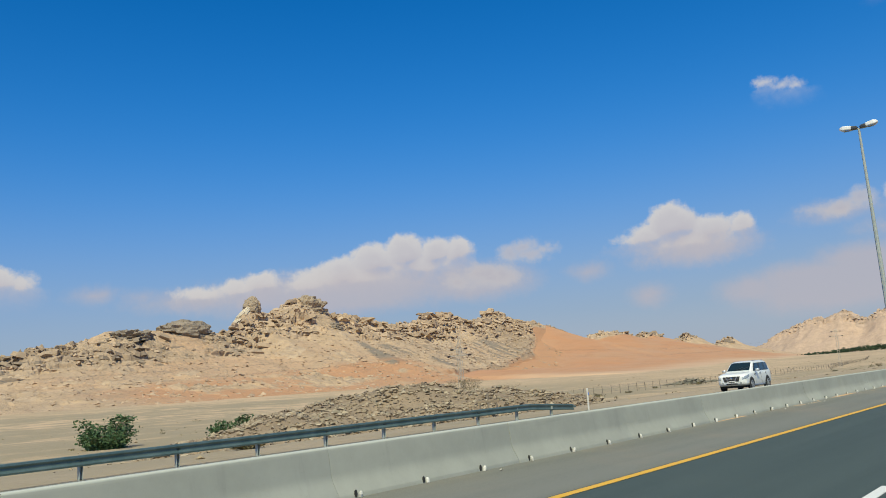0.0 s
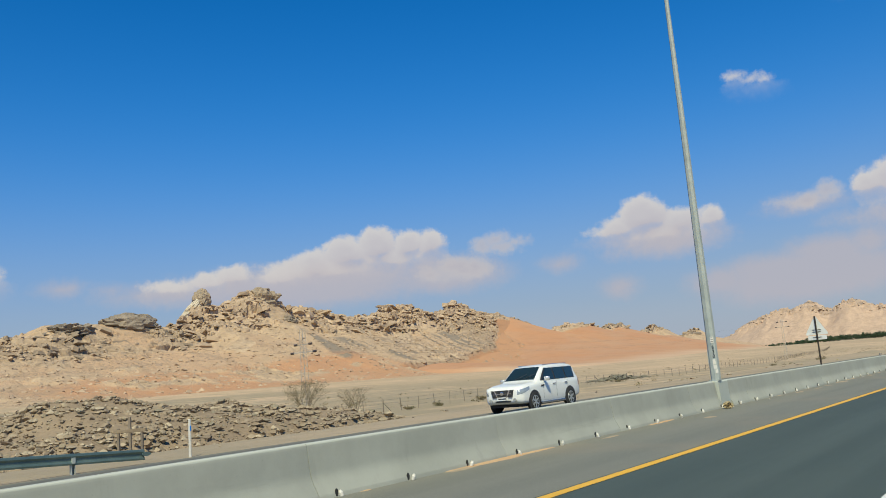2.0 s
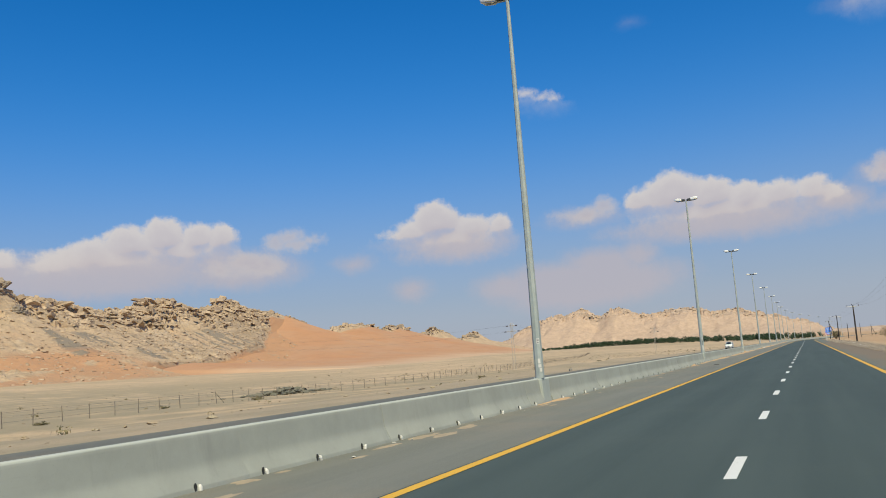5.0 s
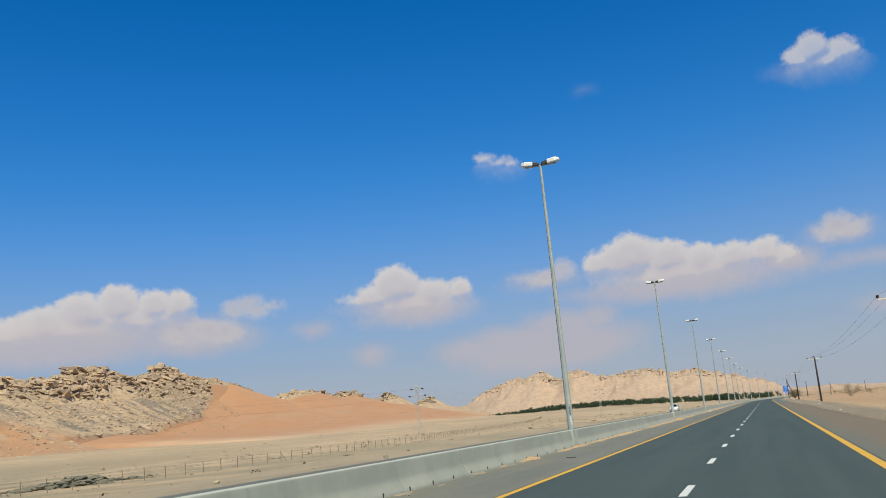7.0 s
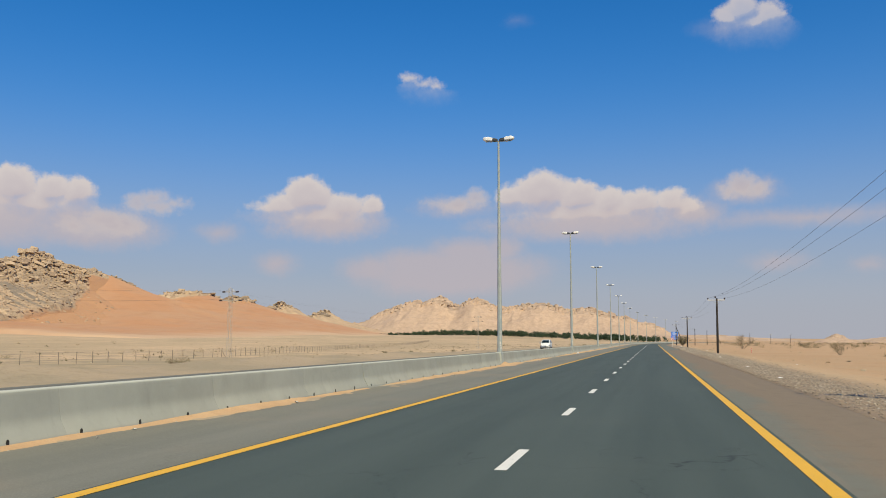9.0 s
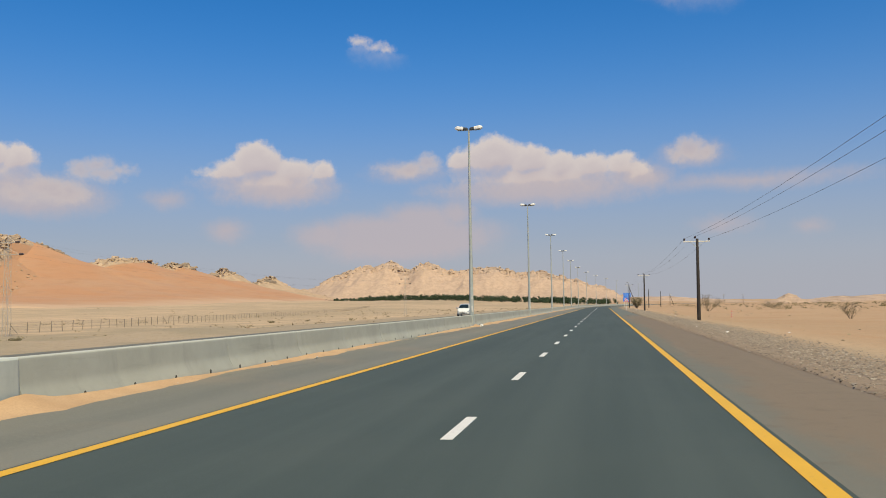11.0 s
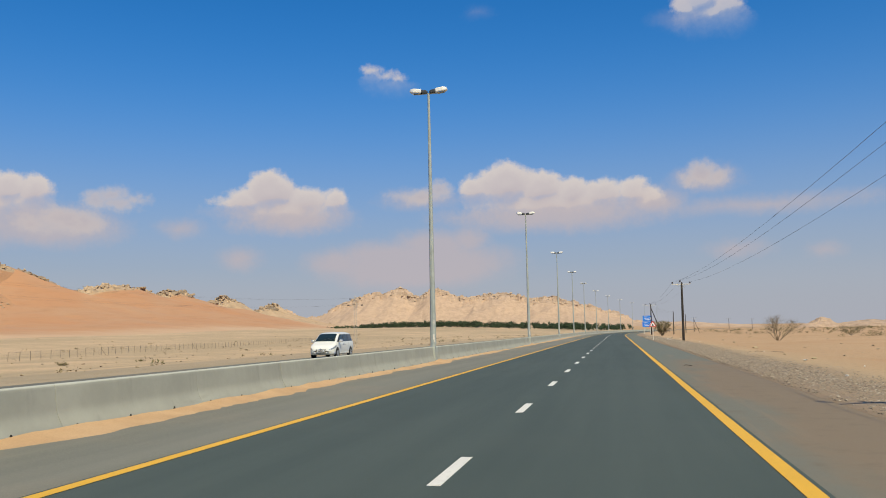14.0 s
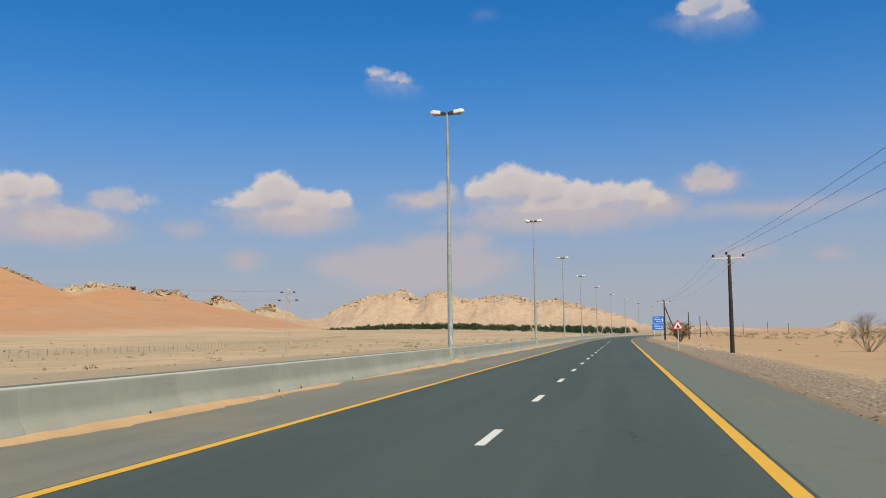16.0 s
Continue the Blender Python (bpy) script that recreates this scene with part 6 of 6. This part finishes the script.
def flank_patch(flank, corners, lift, s, nu=14, nv=6):
    """A pane on the flank; corners y, z: low front, low rear, high rear, high front."""
    (a, b, c, d) = [np.array(p) for p in corners]
    rows = []
    for v in np.linspace(0, 1, nv):
        lo = [(a * (1 - u) + b * u) * (1 - v) + (d * (1 - u) + c * u) * v for u in np.linspace(0, 1, nu)]
        rows.append([(s * (flank(y, z) + lift), y, z) for y, z in lo])
    return sheet(rows)


def top_patch(top, y0, y1, w0, w1, lift, out=-1, nu=14, nv=8):
    """A pane across the car from y0 to y1, half as wide as w0 and w1."""
    return sheet([[(x, y + out * lift * 0.7, top(x, y) + lift * 0.7) for x in np.linspace(-w, w, nu)] for y, w in zip(np.linspace(y0, y1, nv), np.linspace(w0, w1, nv))])


def make_car(name, label, spec, at):
    car = thing(name, label, "car", at=at)
    L, W, r = spec["length"], spec["half"], spec["wheel"]
    skin, flank, top = shell(spec)
    body = part("body", skin, M["car_paint"], car, smooth=True)
    y0, y1, w0, w1 = spec["screen"]
    part("windscreen", top_patch(top, y0, y1, w0, w1, 0.012), M["glass"], car, "dark tinted windscreen", smooth=True)
    zb, fb = top(0.2, y0), y0
    for s in (-1, 1):
        part("window_trim", flank_patch(flank, spec["trim"], 0.006, s, 30, 8), M["trimblack"], car, smooth=True)
        for corners in spec["windows"]:
            part("side_window", flank_patch(flank, corners, 0.012, s), M["glass"], car, "dark tinted side window", smooth=True)
    for s in (-1, 1):
        for y in spec["axles"]:
            part("wheel_arch", lathe([(r * 1.19, 0.0), (r * 1.19, 0.02), (r * 1.14, 0.028)], 32, pose(s * (W - 0.022), y, r + 0.02, 0, 90 * s, 0)), M["trimblack"], body)
            add_wheel(car, s * (W - 0.075), y, r, s)
        for y in spec["handles"]:
            part("door_handle", box(s * W - 0.02, s * W + 0.03, y, y + 0.2, spec["belt"] - 0.16, spec["belt"] - 0.11, bevel=0.012), M["chrome"], body, "chrome handle")
        for y in spec["seams"]:
            part("door_seam", box(s * W - 0.01, s * W + 0.0025, y, y + 0.006, 0.5, spec["belt"] - 0.03), M["seam"], body)
        part("side_sill", box(s * (W - 0.12), s * (W - 0.01) + s * 0.03, spec["axles"][0] + r * 1.25, spec["axles"][1] - r * 1.25, 0.27, 0.37, bevel=0.02) if s > 0 else box(s * (W - 0.01) + s * 0.03, s * (W - 0.12), spec["axles"][0] + r * 1.25, spec["axles"][1] - r * 1.25, 0.27, 0.37, bevel=0.02), M["chrome" if spec["step"] else "car_paint"], car)
        mx, my, mz = s * (W + 0.12), spec["mirror"], spec["belt"] + 0.10
        mirror = part("mirror", loft([[(mx + px, y, mz + pz) for px, pz in rounded(hw, -0.09, 0.09, 0.05, 3)] for y, hw in ((my - 0.09, 0.06), (my - 0.03, 0.13), (my + 0.06, 0.13))]), M["mirror_cap"], car, "bright door mirror", smooth=True)
        part("mirror_arm", tube((s * (W - 0.04), my, mz - 0.06), (mx, my, mz - 0.05), 0.03), M["trimblack"], mirror)
        part("headlamp", flank_patch(flank, spec["headlamp"], 0.012, s, 16, 5), M["lampglass"], body, "clear headlamp", smooth=True)
        part("tail_lamp", flank_patch(flank, spec["tail"], 0.012, s, 8, 6), M["taillight"], body, "red tail lamp", smooth=True)
        part("fog_lamp", lathe([(0.07, 0), (0.07, 0.05)], 14, pose(s * W * 0.6, spec["nose"] + 0.025, spec["bumper"] + 0.02, 90, 0, 0)), M["lampglass"], body)
    gw, gz0, gz1 = spec["grille"]
    grille = part("grille", prism([(-gw * 0.85, gz0), (gw * 0.85, gz0), (gw, gz1), (-gw, gz1)], 0.05, pose(0, spec["nose"] + 0.03, 0, 90, 0, 0)), M["trimblack"], body, "dark grille")
    for i in range(spec["bars"]):
        z = gz0 + (gz1 - gz0) * (i + 0.5) / spec["bars"]
        part("grille_bar", box(-gw * 0.8, gw * 0.8, spec["nose"] - 0.03, spec["nose"], z - 0.012, z + 0.012), M["chrome"], grille)
    for s in (-1, 1):
        part("grille_strip", prism([(s * gw * 0.34, gz0), (s * gw * 0.44, gz0), (s * gw * 0.72, gz1), (s * gw * 0.60, gz1)][::s], 0.02, pose(0, spec["nose"] - 0.02, 0, 90, 0, 0)), M["chrome"], grille)
    part("badge", lathe([(0.08, 0), (0.085, 0.015), (0.06, 0.02)], 20, pose(0, spec["nose"] - 0.03, (gz0 + gz1) / 2 + 0.02, 90, 0, 0)), M["chrome"], grille)
    part("air_intake", box(-W * 0.38, W * 0.38, spec["nose"] - 0.004, spec["nose"] + 0.06, spec["bumper"] - 0.07, spec["bumper"] - 0.005, bevel=0.015), M["trimblack"], body, "dark air intake")
    plate = part("number_plate", box(-0.27, 0.27, spec["nose"] - 0.04, spec["nose"] - 0.02, spec["bumper"] + 0.02, spec["bumper"] + 0.15), M["white"], body, "white plate")
    part("plate_bar", box(-0.2, 0.2, spec["nose"] - 0.045, spec["nose"] - 0.041, spec["bumper"] + 0.06, spec["bumper"] + 0.11), M["trimblack"], plate)
    for s in (-1, 1):
        part("wiper", tube((s * 0.2, fb - 0.02, zb + 0.03), (s * 0.2 + 0.5, fb + 0.2, zb + 0.23), 0.012, n=4), M["trimblack"], car)
        if spec["rails"]:
            part("roof_rail", tube((s * 0.62, 2.45, top(0.62, 2.45) + 0.03), (s * 0.62, 4.5, top(0.62, 4.5) + 0.03), 0.022, n=6), M["chrome"], car)
        if spec["vent"]:
            part("wing_vent", prism([(0, 0), (0.26, 0.03), (0.30, 0.09), (0.05, 0.08)], 0.02, Matrix(((0, 0, s, s * W - s * 0.008), (1, 0, 0, 1.52), (0, 1, 0, 0.98), (0, 0, 0, 1)))), M["trimblack"], body)
    part("underbody", box(-W + 0.16, W - 0.16, 0.35, L - 0.35, 0.24, 0.42), M["black"], car)
    return car


SUV = dict(length=5.14, half=0.985, wheel=0.40, belt=1.20, nose=-0.015, bumper=0.53, step=True, rails=True, vent=True, mirror=1.86, bars=1,
           shell=[(0.0, 0.66, 0.52, 0.90, 0.92, 0.55), (0.05, 0.82, 0.44, 0.98, 1.02, 0.66), (0.18, 0.93, 0.38, 1.04, 1.10, 0.76), (0.5, 0.98, 0.35, 1.09, 1.165, 0.80), (0.95, 0.99, 0.36, 1.13, 1.205, 0.80), (1.32, 0.988, 0.33, 1.16, 1.24, 0.80),
                  (1.75, 0.985, 0.31, 1.18, 1.57, 0.80), (2.16, 0.985, 0.31, 1.19, 1.84, 0.78), (2.5, 0.985, 0.31, 1.20, 1.90, 0.775), (3.1, 0.985, 0.31, 1.20, 1.93, 0.775), (4.0, 0.985, 0.33, 1.21, 1.925, 0.77), (4.6, 0.97, 0.38, 1.22, 1.89, 0.75),
                  (4.88, 0.95, 0.42, 1.22, 1.83, 0.73), (5.02, 0.92, 0.45, 1.20, 1.60, 0.72), (5.10, 0.88, 0.50, 1.14, 1.26, 0.70), (5.14, 0.80, 0.56, 1.06, 1.10, 0.62)],
           screen=(1.40, 2.14, 0.74, 0.64),
           trim=[(1.62, 1.235), (4.66, 1.245), (4.80, 1.755), (2.22, 1.755)],
           windows=[[(1.80, 1.26), (2.80, 1.26), (2.80, 1.73), (2.28, 1.73)], [(2.92, 1.26), (3.80, 1.265), (3.80, 1.735), (2.92, 1.735)], [(3.90, 1.27), (4.58, 1.28), (4.72, 1.735), (3.90, 1.735)]],
           axles=(0.95, 4.03), handles=(2.55, 3.60), seams=(1.72, 2.86, 3.86),
           headlamp=[(0.004, 0.74), (0.56, 0.93), (0.60, 1.06), (0.03, 0.95)], tail=[(4.92, 0.93), (5.10, 0.90), (5.09, 1.12), (4.90, 1.17)], grille=(0.56, 0.66, 0.96))
VAN = dict(length=4.80, half=0.90, wheel=0.335, belt=1.05, nose=-0.015, bumper=0.40, step=False, rails=False, vent=False, mirror=1.25, bars=2,
           shell=[(0.0, 0.52, 0.36, 0.60, 0.62, 0.45), (0.06, 0.68, 0.28, 0.70, 0.74, 0.56), (0.22, 0.82, 0.23, 0.80, 0.86, 0.68), (0.5, 0.885, 0.21, 0.90, 0.98, 0.74), (0.75, 0.90, 0.22, 0.96, 1.07, 0.76), (1.2, 0.905, 0.22, 1.02, 1.40, 0.76),
                  (1.70, 0.905, 0.22, 1.05, 1.67, 0.74), (2.1, 0.905, 0.22, 1.06, 1.745, 0.73), (2.8, 0.905, 0.22, 1.07, 1.775, 0.73), (3.7, 0.905, 0.25, 1.08, 1.765, 0.72), (4.3, 0.895, 0.29, 1.10, 1.72, 0.70),
                  (4.55, 0.88, 0.32, 1.10, 1.64, 0.68), (4.70, 0.85, 0.36, 1.06, 1.35, 0.66), (4.77, 0.80, 0.42, 1.0, 1.08, 0.62), (4.80, 0.72, 0.48, 0.92, 0.96, 0.55)],
           screen=(0.84, 1.68, 0.72, 0.60),
           trim=[(1.05, 1.10), (4.42, 1.13), (4.40, 1.61), (1.80, 1.61)],
           windows=[[(1.30, 1.12), (2.25, 1.12), (2.25, 1.585), (1.88, 1.585)], [(2.35, 1.12), (3.32, 1.13), (3.32, 1.59), (2.35, 1.59)], [(3.42, 1.135), (4.32, 1.15), (4.30, 1.59), (3.42, 1.59)]],
           axles=(0.90, 3.85), handles=(2.05, 2.4), seams=(1.15, 2.30, 3.38),
           headlamp=[(0.015, 0.54), (0.72, 0.80), (0.62, 0.88), (0.05, 0.66)], tail=[(4.60, 0.80), (4.77, 0.78), (4.73, 1.02), (4.56, 1.08)], grille=(0.36, 0.50, 0.60))
make_car("car", "white four-wheel-drive estate car on the opposite carriageway", SUV, pose(-13.9, 55.6, 0))
make_car("van", "white people carrier van with dark windows on the opposite carriageway", VAN, pose(-13.9, 307.6, 0))
